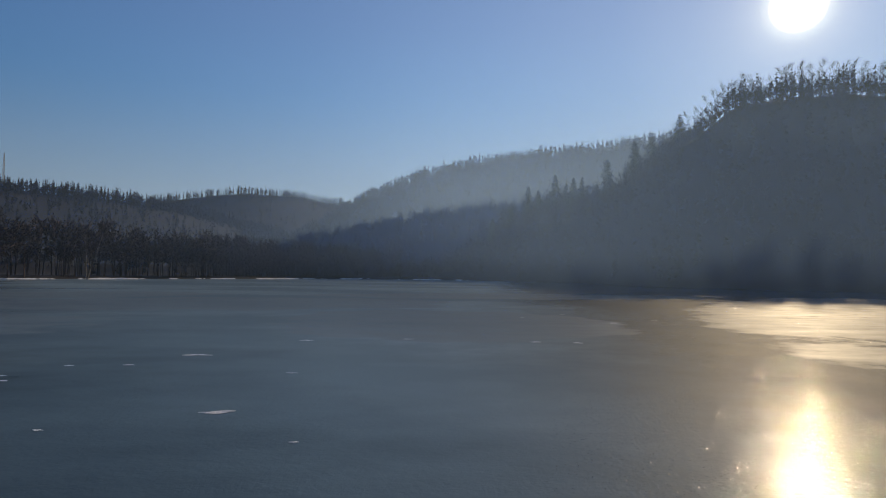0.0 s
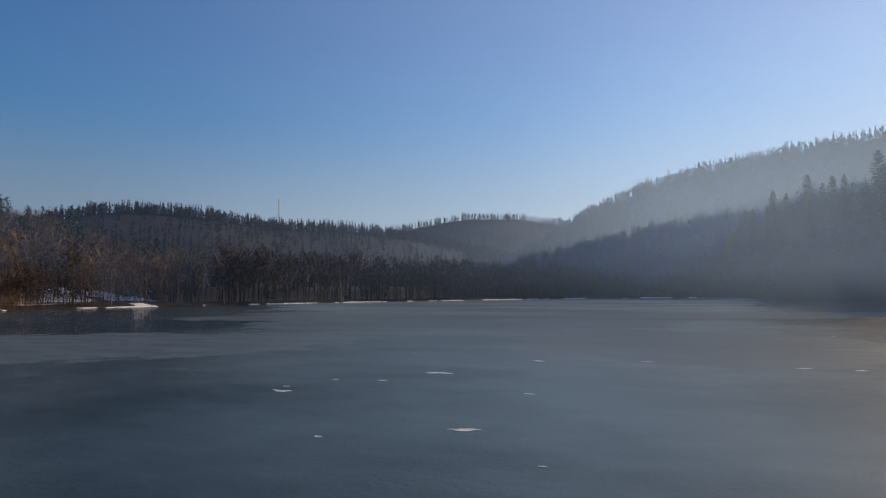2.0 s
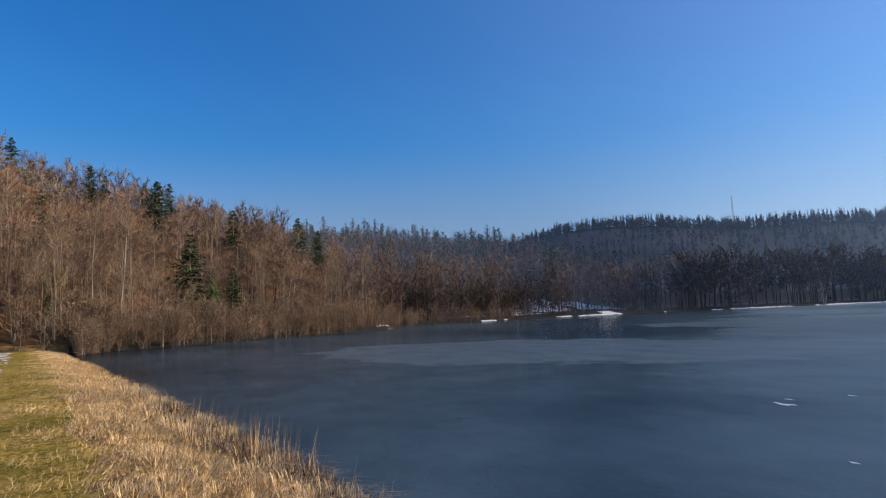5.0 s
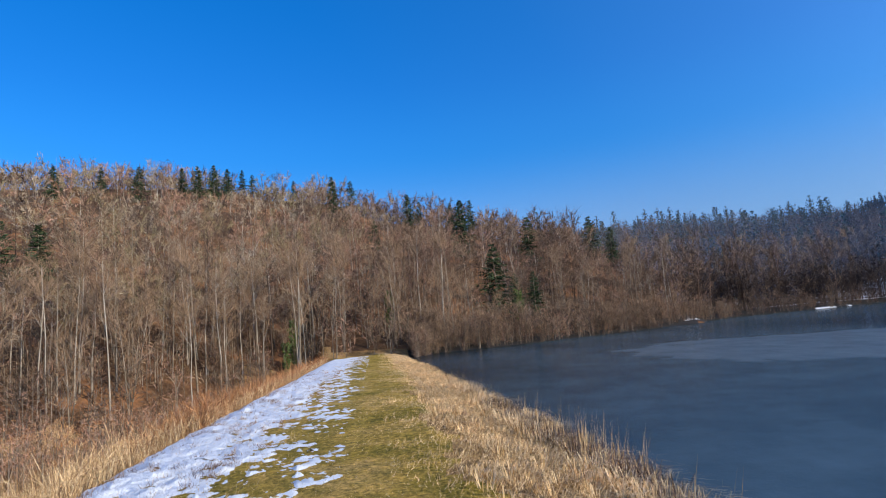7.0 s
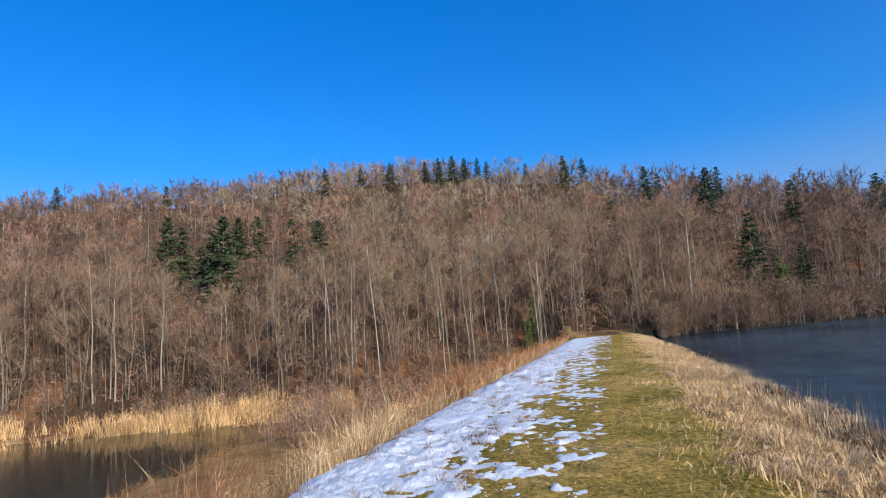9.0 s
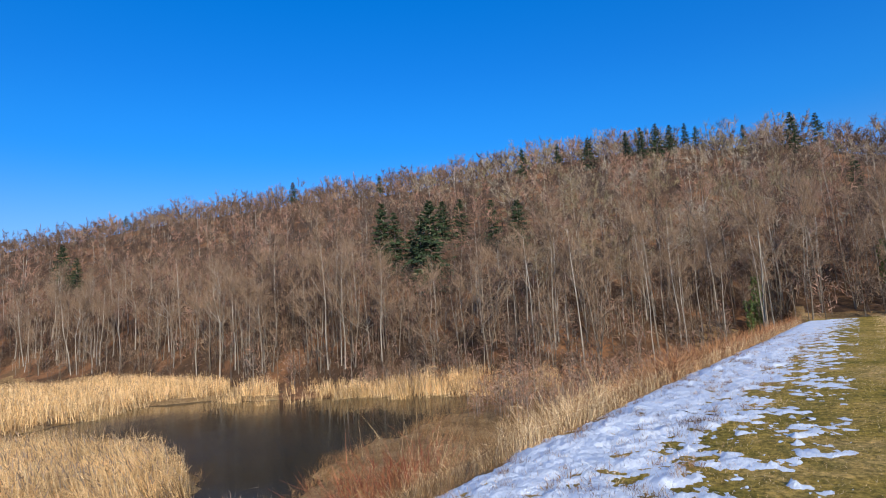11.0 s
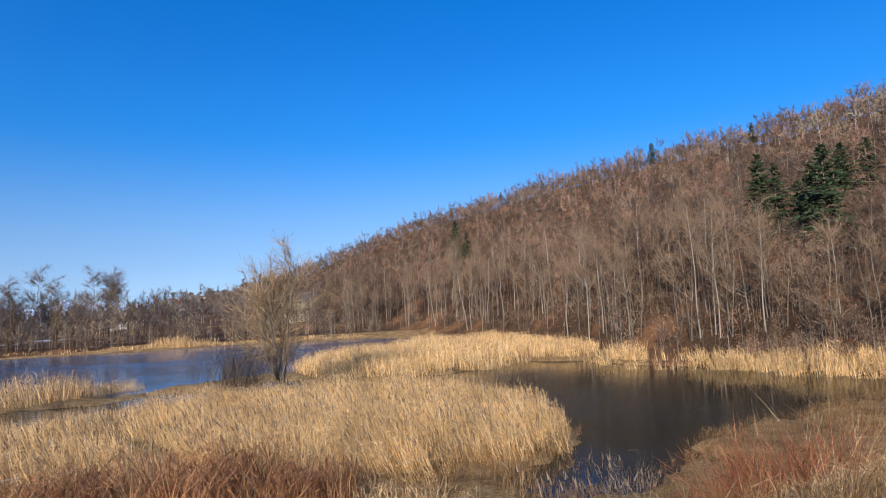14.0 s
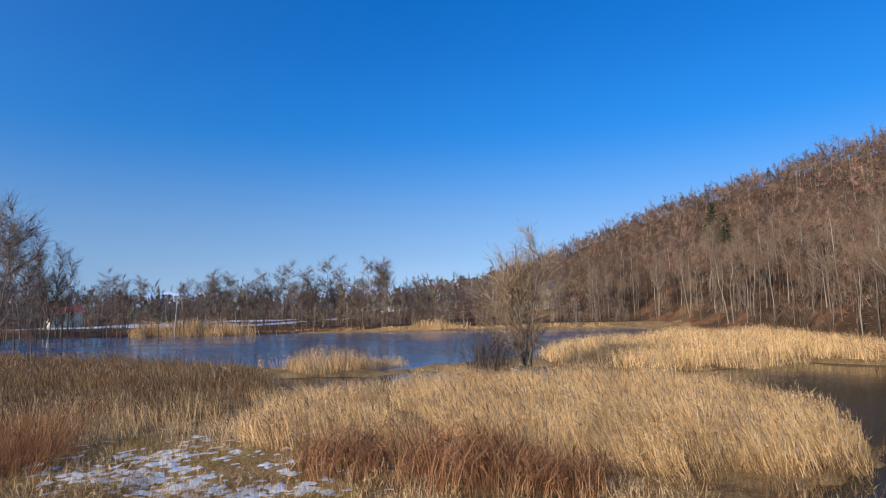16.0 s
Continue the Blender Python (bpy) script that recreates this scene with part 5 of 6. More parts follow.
skewed_sheet("snow_patch", -9.5, 6, -3.2, 1.2, 0.037, "thin melting snow in patches on the dam crest")
skewed_sheet("snow_patch", -24, -9.5, -3.2, 1.2, 0.06, "band of white melting snow along the dam crest")
skewed_sheet("snow_patch", -53, -24, -3.2, 1.2, 0.13, "band of white snow along the dam crest")
snow_sheet("snow_patch", np.arange(4, 24, 0.07), np.arange(-24, -10, 0.07),
           lambda x, y: 0.6 * mottle(x * 0.5, y, 0.9, 6.0) + 0.7 * mottle(x, y, 0.3, 2.0) + 0.8 * mottle(x, y, 0.12, 5.0) - 0.1 - 0.23 * np.hypot((x - 12.3) * 0.62, (y + 16.8) * np.where(y > -16.8, 2.0, 1.0)), 0.04,
           "torn patches of thin snow among marsh grass")
snow_sheet("snow_patch", np.arange(-150, -96, 0.8), np.arange(60, 120, 0.8),
           lambda x, y: 0.6 * wobble(x, y, 9.0, 6.0) + 0.25 - 0.02 * np.hypot(x + 122, y - 82), 0.15, "snowy clearing behind the shore trees")
snow_sheet("snow_patch", np.arange(-118, 12, 0.45), np.arange(30, 306, 0.45),
           lambda x, y: 0.1 - np.abs(signed(LAKE, x, y) + 0.35) * 2.0 + 0.7 * wobble(x, y, 6.0, 2.0) + 0.4 * wobble(x, y, 1.7, 3.0) - 0.6 * (y < 60), 0.04, "narrow broken strip of snow along the far shore")
snow_sheet("snow_patch", np.arange(72, 150, 1.0), np.arange(-200, -128, 1.0), lambda x, y: 0.7 * wobble(x, y, 12.0, 6.0) + 0.1, 0.15, "snow lying in fields beyond the pond")

# ---- ice: snow flecks and frosted sheets ----


def blot(name, x, y, a, b, turn, z, mat, label, category, seed, ragged=0.3, high=0.012):
    """An irregular thin patch lying on the ice, thicker in its middle."""
    r = np.random.default_rng(seed)
    n = 48
    t = np.linspace(0, 2 * np.pi, n, endpoint=False)
    rad = 1 + ragged * sum(r.normal(0, 1.0 / k) * np.sin(k * t + r.uniform(0, 6.28)) for k in range(2, 9)) * 0.55
    rad = np.clip(rad, 0.35, 1.8)
    c, s = math.cos(turn), math.sin(turn)
    ringsv = [np.array([[x, y, z + high]])]
    for q, h in ((0.55, high), (0.9, high * 0.7), (1.0, 0.0)):
        px, py = rad * np.cos(t) * a * q, rad * np.sin(t) * b * q
        ringsv.append(np.stack([x + px * c - py * s, y + px * s + py * c, np.full(n, z + h)], -1))
    v = np.concatenate(ringsv)
    k = np.arange(n)
    m = (k + 1) % n
    f = [np.stack([np.zeros(n, int), 1 + k, 1 + m], -1)]
    for j in range(2):
        o = 1 + j * n
        f += [np.stack([o + k, o + n + k, o + n + m], -1), np.stack([o + k, o + n + m, o + m], -1)]
    return tagged(new(name, mesh_np(name, v, np.concatenate(f), [mat], None, True)), label, category)


def frost_material(name, tone, rough, spec=0.4):
    m, n, l, b = material(name, rough, 0, spec)
    f = noise_tex(n, l, 0.7, 6, 0.7)
    g = noise_tex(n, l, 12.0, 4, 0.7)
    dark = tuple(0.6 * c for c in tone)
    l.new(ramp(n, l, f, [(0.3, dark), (0.65, tone)]), b.inputs["Base Color"])
    b.inputs["IOR"].default_value = 1.3
    bump(n, l, b, g, 0.5, 0.02)
    return m


# a long, darker streak lying on the ice
M_STREAK = frost_material("dark_streak", (0.02, 0.025, 0.028), 0.2)
blot("dark_ice", -48, 68, 12, 1.1, 0.44, 0.004, M_STREAK, "long dark streak on the ice near the far shore", "ice", 290, 0.15, 0.003)
FLECKS = [(-5.9, 15.1, 0.34), (-3.1, 9.1, 0.27), (-8.1, 11.3, 0.25), (-6.7, 13.4, 0.14), (-7.9, 13.2, 0.11), (-4.0, 18.6, 0.2), (-0.9, 19.3, 0.14), (3.1, 18.9, 0.18),
          (4.4, 18.8, 0.16), (4.2, 30, 0.14), (6.7, 32.4, 0.14), (10.4, 28.7, 0.16), (7.9, 26.9, 0.22), (-8.4, 11.9, 0.1), (-2.9, 12.6, 0.1), (-5.0, 8.0, 0.08), (-1.6, 7.6, 0.07)]
for k, (x, y, a) in enumerate(FLECKS):
    blot("snow_fleck", x, y, a * 0.8, a * 0.3, 0.2 * math.sin(k * 2.1), 0.007, M_SNOW, "small torn fleck of white snow on ice", "snow", 400 + k, 1.2, 0.002)["group"] = "snow flecks on the ice"

# frost crystals on the ice, tilted every way
m_crystal, kn, kl, kb = material("frost_crystal", 0.1, 0, 1.0)
kl.new(ramp(kn, kl, island(kn), [(0.0, (0.05, 0.065, 0.075)), (1.0, (0.16, 0.19, 0.21))]), kb.inputs["Base Color"])
n = 60000
y = 5.5 + 60 * rng.uniform(0, 1, n) ** 1.8
x = rng.uniform(0.2, 1.05, n) * y
keep = (signed(LAKE, x, y) > 1.0) & (rng.uniform(0, 1, n) < 0.5 + 0.5 * wobble(x, y, 1.1, 4.0))
x, y = x[keep], y[keep]
n = len(x)
size = rng.uniform(0.002, 0.007, n) * (1 + y / 24)
a = rng.uniform(0, 2 * np.pi, n)
tilt = rng.normal(0, 0.14, (n, 2))
pts = []
for k in range(3):
    dx, dy = size * np.cos(a + 2.094 * k), size * np.sin(a + 2.094 * k)
    pts.append(np.stack([x + dx, y + dy, 0.008 + size * 0.2 + tilt[:, 0] * dx + tilt[:, 1] * dy], -1))
tagged(new("frost_crystals", mesh_np("frost_crystals", np.stack(pts, 1).reshape(-1, 3), np.arange(3 * n).reshape(-1, 3), [m_crystal])), "glittering frost crystals strewn over the ice", "frost", kind="stuff")

# ---- pond side: shrubs, willow, trees ----


def shrub(name, x, y, radius, tall, stems, mat, label, seed, flare=0.45, width=0.014):
    """A leafless shrub: many thin stems from its foot, with side shoots."""
    r = np.random.default_rng(seed)
    a = r.uniform(0, 2 * np.pi, stems)
    d = radius * np.sqrt(r.uniform(0, 1, stems)) * 0.7
    px, py = d * np.cos(a), d * np.sin(a)
    gz = land(x + px, y + py) - at_land(x, y)
    base = np.stack([px, py, gz - 0.02], -1)
    w = unit(np.stack([px / radius * flare + r.normal(0, 0.35 + 0.4 * (flare >= 1), stems), py / radius * flare + r.normal(0, 0.35 + 0.4 * (flare >= 1), stems), np.ones(stems)], -1))
    h = tall * r.uniform(0.45, 1.05, stems)
    main = strands(base, w, h, np.full(stems, width), r)
    p = base + w * (h * r.uniform(0.3, 0.8, stems))[:, None]
    w2 = unit(w + r.normal(0, 0.5, (stems, 3)))
    side = strands(p, w2, h * 0.4, np.full(stems, width * 0.8), r)
    p3 = base + w * (h * r.uniform(0.2, 0.9, stems))[:, None]
    w3 = unit(w + r.normal(0, 0.7, (stems, 3)))
    third = strands(p3, w3, h * 0.3, np.full(stems, width * 0.7), r)
    if flare >= 0.8:
        # long canes that rise, arch over and hang back to the ground
        out = unit(np.stack([r.normal(0, 1, stems), r.normal(0, 1, stems), np.zeros(stems)], -1))
        q = [base]
        for lift, reach in ((0.55, 0.25), (0.3, 0.4), (-0.25, 0.4), (-0.5, 0.2)):
            q.append(q[-1] + (out * reach + np.array([0, 0, lift])) * h[:, None] + r.normal(0, 0.04, (stems, 3)) * h[:, None])
        side_way = np.cross(out, [0, 0, 1.0]) * width / 2
        pts = np.stack([z for k, p in enumerate(q) for z in (p - side_way * (1 - 0.2 * k), p + side_way * (1 - 0.2 * k))], 1).reshape(-1, 3)
        quads4 = np.concatenate([[[2 * k, 2 * k + 1, 2 * k + 3], [2 * k, 2 * k + 3, 2 * k + 2]] for k in range(4)])
        main = pts, (np.arange(stems)[:, None, None] * 10 + quads4).reshape(-1, 3)
        side = strands(q[2], unit(out + r.normal(0, 0.7, (stems, 3))), h * 0.35, np.full(stems, width * 0.6), r)
        third = strands(q[1], unit(w + r.normal(0, 0.8, (stems, 3))), h * 0.4, np.full(stems, width * 0.6), r)
    ob = new(name)
    tagged(ob, label, "shrub")
    part("stem_clump", mesh_np("stem_clump", *main, [mat]), ob, kind="stuff")
    part("brushwood", mesh_np("brushwood", *joined([side, third]), [mat]), ob, kind="stuff")
    ob.location = (x, y, at_land(x, y))
    return ob


shrub("red_shrub", -9.2, -11.0, 1.5, 2.0, 620, M_RED, "dense red-stemmed leafless shrub below the dam", 1, 0.6, 0.018)
shrub("red_shrub", -7.4, -10.4, 1.0, 1.1, 500, M_RED, "small tuft of red stems on the slope", 2)
shrub("bramble_thicket", 3.0, -18.0, 2.9, 1.5, 520, M_BRAMBLE, "tangled reddish-brown bramble thicket before the reeds", 3, 1.0, 0.026)
shrub("bramble_thicket", 6.6, -18.2, 2.2, 1.3, 360, M_BRAMBLE, "low brown bramble tangle in marsh grass", 4, 1.0, 0.026)
shrub("bramble_thicket", 0.2, -17.2, 1.8, 1.2, 320, M_BRAMBLE, "rusty bramble tangle at the foot of the dam", 13, 1.0, 0.024)
shrub("bramble_thicket", 19.5, -19.0, 2.4, 1.7, 900, M_BRAMBLE, "rusty brown scrub at the marsh's edge", 14, 0.7)
shrub("bramble_thicket", 17.5, -17.0, 2.2, 1.6, 700, M_BRAMBLE, "rusty brown scrub at the marsh's edge", 5, 0.7)
shrub("bramble_thicket", -1.0, -13.4, 1.6, 0.9, 320, M_REED_BROWN, "withered brown herbs at the dam's foot", 6, 0.8)
shrub("bramble_thicket", -11.5, -9.4, 1.5, 1.2, 320, M_REED_BROWN, "withered brown herbs on the dam's slope", 7, 0.6)
shrub("pale_shrub", -14.5, -9.8, 2.0, 1.6, 380, M_GRASS_DRY, "straw-coloured leafless bush on the dam's slope", 8, 0.6)
shrub("pale_shrub", -19.5, -11.2, 2.2, 1.7, 380, M_GRASS_DRY, "straw-coloured leafless bush on the dam's slope", 9, 0.6)
shrub("bramble_thicket", -26, -12.5, 2.6, 1.7, 420, M_BRAMBLE, "reddish scrub against the dam's slope", 10, 0.6, 0.02)
shrub("bramble_thicket", -33, -13.5, 2.8, 1.8, 420, M_BRAMBLE, "reddish scrub against the dam's slope", 11, 0.6, 0.02)
shrub("bramble_thicket", -41, -15.0, 3.0, 2.0, 420, M_BRAMBLE, "reddish scrub against the dam's slope", 12, 0.6, 0.02)

shrub("tall_herbs", -8.4, -8.9, 0.9, 2.3, 34, M_GRASS_DRY, "tall pale withered stalks on the dam's slope", 31, 0.35, 0.006)
shrub("tall_herbs", -7.6, -14.6, 0.8, 2.0, 26, M_TWIG_PALE, "thin pale bare shoots beside the pond", 32, 0.5, 0.008)
shrub("tall_herbs", -12.5, -13.2, 1.2, 1.9, 40, M_GRASS_DRY, "tall pale withered stalks by the pond", 33, 0.4, 0.008)
shrub("tall_herbs", 1.4, -15.6, 1.0, 1.9, 30, M_REED_BROWN, "tall brown withered stalks among brambles", 34, 0.4, 0.014)
x = rng.uniform(5, 19, 22000)
y = rng.uniform(-21, -9.5, 22000)
keep = rng.uniform(0, 1, len(x)) < np.clip(0.5 + 0.6 * wobble(x, y, 0.9, 3.0), 0, 1)
tufts("marsh_grass", x[keep], y[keep], 0.2, 0.01, M_GRASS, "rough green and yellow marsh grass", spread=0.5, on_dam=False)
x = rng.uniform(4, 22, 30000)
y = rng.uniform(-17, -9, 30000)
keep = rng.uniform(0, 1, len(x)) < np.clip(0.45 + 0.9 * wobble(x, y, 0.8, 9.0), 0, 1)
tufts("withered_herbs", x[keep], y[keep], 0.34, 0.01, M_REED_BROWN, "brown withered herbs matted on the marsh", spread=0.6, on_dam=False)
x = rng.uniform(-4, 22, 36000)
y = rng.uniform(-30, -10, 36000)
keep = rng.uniform(0, 1, len(x)) < np.clip(0.35 + 0.75 * wobble(x, y, 1.5, 7.0), 0, 1)
tufts("marsh_straw", x[keep], y[keep], 0.5, 0.013, M_GRASS_DRY, "withered straw grass tussocks in the marsh", spread=0.35, on_dam=False)

x = rng.uniform(-36, -2, 26000)
y = along(x, rng.uniform(-20, -8.5, 26000))
keep = (signed(DARK_POND, x, y) < 0.3) & (rng.uniform(0, 1, len(x)) < np.clip(0.55 + 0.6 * wobble(x, y, 1.5, 5.0), 0.05, 1))
tufts("bank_grass", x[keep], y[keep], 0.55, 0.01, M_REED_BROWN, "withered brown grass between dam and pond", spread=0.3, on_dam=False)
willow = tree_thing(bare_tree(203, 10.4, 12, 3000, 0.06, 0.3, 0.8, 0.01, 0.03, 8, fine=0.9, bend=0.016), "willow_tree", "round-crowned leafless willow with orange-brown twigs among reeds", "tree", "",
                    (M_BARK, M_TWIG_WARM), (2.9, -43.5, at_land(2.9, -43.5)), 1.0)
shrub("willow_bush", 5.4, -42.8, 2.4, 3.4, 190, M_TWIG_DARK, "dark arching twigs at the willow's foot", 21, 1.1, 0.035)

# bare trees on the far bank of the pond
ALDERS = [(bare_tree(211, 12.5, 30, 760, 0.2, 0.17, 0.45, 0.007, 0.036, fine=0.7, steps=6, droop=0.1), M_TWIG_OAK, "tall bare alder with a narrow dark crown"),
          (bare_tree(212, 12, 26, 700, 0.3, 0.16, 0.55, 0.007, 0.036, fine=0.7, steps=6, droop=0.15), M_TWIG_OAK, "slender leafless alder on the far bank"),
          (bare_tree(213, 9.5, 12, 760, 0.1, 0.24, 0.7, 0.007, 0.036, 3, fine=0.75, steps=5), M_TWIG_OAK, "bushy leafless tree on the far bank")]
models = {}
alder_az = np.concatenate([np.linspace(184, 216, 60) + rng.normal(0, 0.5, 60), [218.7], np.linspace(220, 232, 14) + rng.normal(0, 0.3, 14)])
for k, az in enumerate(alder_az):
    d = rng.uniform(134, 150)
    if 223.2 < az < 224.8:
        continue
    kk = 0 if abs(az - 218.7) < 0.01 else int(rng.choice(3, p=[0.35, 0.35, 0.3]))
    x, y = -math.sin(radians(az)) * d, math.cos(radians(az)) * d
    kind, bark, label = ALDERS[kk]
    ob = tree_thing(kind, "alder_tree", label, "tree", "bare trees on the pond's far bank", (bark, M_TWIG_FAR), (x, y, at_land(x, y)), rng.uniform(0.8, 1.2) + 0.12 * (az > 220) + 0.22 * (195 < az < 207), models.get(kk))
    models.setdefault(kk, ob)
for az, d, tall in ((228.3, 55, 14.5), (227.2, 74, 15), (226.1, 80, 13)):
    x, y = -math.sin(radians(az)) * d, math.cos(radians(az)) * d
    tree_thing(ALDERS[1][0], "alder_tree", "tall bare tree reaching in over the pond", "tree", "bare trees on the pond's far bank", (M_BARK, M_TWIG_DARK), (x, y, at_land(x, y)), tall / 12, models.get(1))
x, y = -math.sin(radians(229.6)) * 38, math.cos(radians(229.6)) * 38
tree_thing(bare_tree(221, 12.5, 14, 700, 0.15, 0.26, 1.0, 0.009, 0.014, 2), "bare_tree", "leafless tree with thin spreading branches at the marsh", "tree", "", (M_BARK, M_TWIG), (x, y, at_land(x, y)), 1.0)
xyz = sow(520, 176, 233, lambda a: 0 * a + 125, lambda a: 0 * a + 175)
woods("bank_thicket", spots(xyz, range(4), 0.45, 1.0), BAND_KINDS, [M_TWIG_OAK, M_NEEDLE, M_TWIG_FAR, M_TWIG_OAK, M_TWIG_OLIVE, M_TWIG_DARK], "brown leafless thicket behind the pond's far bank")
bank_x = rng.uniform(-12, 84, 260)
bank_y = np.interp(bank_x, [-12, -8, 15, 29, 62, 84], [-117, -118, -121, -117, -114, -108]) - rng.uniform(1.5, 12, 260)
keep = (bank_x < 58) | (bank_x > 80) | (rng.uniform(0, 1, 260) < 0.3)
bank_x, bank_y = bank_x[keep], bank_y[keep]
woods("bank_bushes", spots((bank_x, bank_y, land(bank_x, bank_y)), range(3), 0.6, 1.5), UNDER, [M_BARK, M_NEEDLE, M_TWIG_WARM, M_TWIG_OAK, M_TWIG_FAR], "orange-brown leafless bushes along the pond's far bank", "brushwood")
xyz = sow(760, 184, 236, lambda a: 0 * a + 190, lambda a: 0 * a + 420)
woods("town_woods", spots(xyz, [0, 1, 2, 0, 1, 3], 0.7, 1.15), FAR_KINDS, [M_BARK, M_NEEDLE_FAR, M_TWIG_FAR, M_TWIG_SHORE], "scattered winter trees on the plain beyond the pond", needled=(3, 4))

# ---- houses, poles, mast ----


def plain(name, c, rough=0.7):
    m, n, l, b = material(name, rough)
    f = noise_tex(n, l, 1.5, 5, 0.65)
    l.new(ramp(n, l, f, [(0.3, tuple(0.82 * q for q in c)), (0.7, c)]), b.inputs["Base Color"])
    return m


M_WALL, M_WALL_CREAM = plain("plaster_white", (0.72, 0.7, 0.66)), plain("plaster_cream", (0.68, 0.6, 0.42))
M_ROOF_RED, M_ROOF_GREY = plain("roof_red", (0.4, 0.09, 0.06)), plain("roof_grey", (0.22, 0.2, 0.19))
M_PANE, M_POLE = plain("window_pane", (0.04, 0.05, 0.06), 0.15), plain("pole_wood", (0.4, 0.36, 0.31))
M_CABLE = plain("cable_dark", (0.03, 0.03, 0.03), 0.5)


def box_mesh(name, x0, x1, y0, y1, z0, z1, mat, bevel=0.0):
    bm = bmesh.new()
    bmesh.ops.create_cube(bm, size=1.0, matrix=Matrix.LocRotScale(((x0 + x1) / 2, (y0 + y1) / 2, (z0 + z1) / 2), None, (x1 - x0, y1 - y0, z1 - z0)))
    if bevel:
        bmesh.ops.bevel(bm, geom=bm.edges[:], offset=bevel, segments=1, affect="EDGES")
    me = bpy.data.meshes.new(name)
    bm.to_mesh(me)
    bm.free()
    me.materials.append(mat)
    return me


def house(az, d, wide, deep, tall, wall_mat, roof_mat, label, turn=0.0, lift=0.0):
    ob = tagged(new("house"), label, "house")
    part("wall", box_mesh("wall", -wide / 2, wide / 2, -deep / 2, deep / 2, -4 - lift, tall, wall_mat), ob)
    bm = bmesh.new()
    e, h = 0.5, deep * 0.33
    pts = [(-wide / 2 - e, -deep / 2 - e, tall - 0.1), (wide / 2 + e, -deep / 2 - e, tall - 0.1), (wide / 2 + e, deep / 2 + e, tall - 0.1), (-wide / 2 - e, deep / 2 + e, tall - 0.1),
           (-wide / 2 - e, 0, tall + h), (wide / 2 + e, 0, tall + h)]
    vs = [bm.verts.new(p) for p in pts]
    for f in ((0, 1, 5, 4), (2, 3, 4, 5), (1, 2, 5), (3, 0, 4), (3, 2, 1, 0)):
        bm.faces.new([vs[k] for k in f])
    me = bpy.data.meshes.new("roof")
    bm.to_mesh(me)
    bm.free()
    me.materials.append(roof_mat)
    part("roof", me, ob)
    part("chimney", box_mesh("chimney", wide * 0.2, wide * 0.2 + 0.6, 0.3, 0.9, tall + 0.2, tall + h + 0.9, wall_mat), ob)
    pane = box_mesh("window", -0.55, 0.55, -0.06, 0.06, -0.7, 0.7, M_PANE, 0.02)
    fv, ff, fn = [], [], 0
    for x0, x1, z0, z1 in ((-0.68, -0.53, -0.83, 0.83), (0.53, 0.68, -0.83, 0.83), (-0.53, 0.53, 0.68, 0.83), (-0.53, 0.53, -0.83, -0.68), (-0.04, 0.04, -0.68, 0.68)):
        c = np.array([(x, y, z) for x in (x0, x1) for y in (-0.1, 0.02) for z in (z0, z1)])
        fv.append(c)
        ff.append(np.array([(0, 1, 3, 2), (4, 6, 7, 5), (0, 4, 5, 1), (2, 3, 7, 6), (1, 5, 7, 3), (0, 2, 6, 4)]) + fn)
        fn += 8
    frame_mesh = mesh_np("window_frame", np.concatenate(fv), np.concatenate(ff), [M_WALL])
    sill_mesh = box_mesh("window_sill", -0.75, 0.75, -0.22, 0.02, -0.92, -0.84, M_WALL, 0.01)
    for row in range(2):
        for col in range(4):
            w = part("window", pane, ob)
            w.location = (-wide / 2 + wide * (col + 0.5) / 4, -deep / 2 - 0.02, 1.4 + row * 2.6)
            part("window_frame", frame_mesh, w)
            part("window_sill", sill_mesh, w)
    x, y = -math.sin(radians(az)) * d, math.cos(radians(az)) * d
    ob.matrix_basis = pose(x, y, at_land(x, y) + lift, 0, 0, az + 180 + turn)
    return ob


house(224.4, 205, 8, 7, 4.4, M_WALL_CREAM, M_ROOF_RED, "cream house with a red gabled roof behind bare trees", 15)
house(182.5, 178, 14, 9, 5.0, M_WALL_CREAM, M_ROOF_GREY, "pale house half hidden by the wood's edge", -20)
house(189.3, 330, 11, 8, 5.0, M_WALL, M_ROOF_GREY, "white house on a wooded rise", 25, 2.0)
house(196.5, 290, 14, 9, 5.5, M_WALL, M_ROOF_GREY, "white house among trees on the plain", -10)
house(192.0, 360, 15, 9, 6.0, M_WALL, M_ROOF_RED, "white house with red roof on the plain", 5, 1.0)
house(199.6, 340, 15, 9, 6.0, M_WALL, M_ROOF_GREY, "white house beyond the pond's trees", 30)

pole = tagged(new("utility_pole"), "weathered twin-legged wooden utility pole behind reeds", "pole")
for sx in (-0.55, 0.55):
    pv, pf = tube((sx * 1.5, 0, -0.5), (sx * 0.8, 0, 8.6), 0.16, 0.11, 8)
    part("post", mesh_np("post", pv, pf, [M_POLE], None, True), pole)
crossbar = part("crossbar", box_mesh("crossbar", -1.3, 1.3, -0.1, 0.1, 8.2, 8.45, M_POLE, 0.02), pole)
for sx in (-1.1, 0.0, 1.1):
    pv, pf = tube((sx, 0, 8.45), (sx, 0, 8.8), 0.07, 0.05, 6)
    part("insulator", mesh_np("insulator", pv, pf, [M_WALL], None, True), crossbar)
px, py = -math.sin(radians(215.65)) * 130, math.cos(radians(215.65)) * 130
pole.matrix_basis = pose(px, py, at_land(px, py), 0, 0, 215.65 + 180)

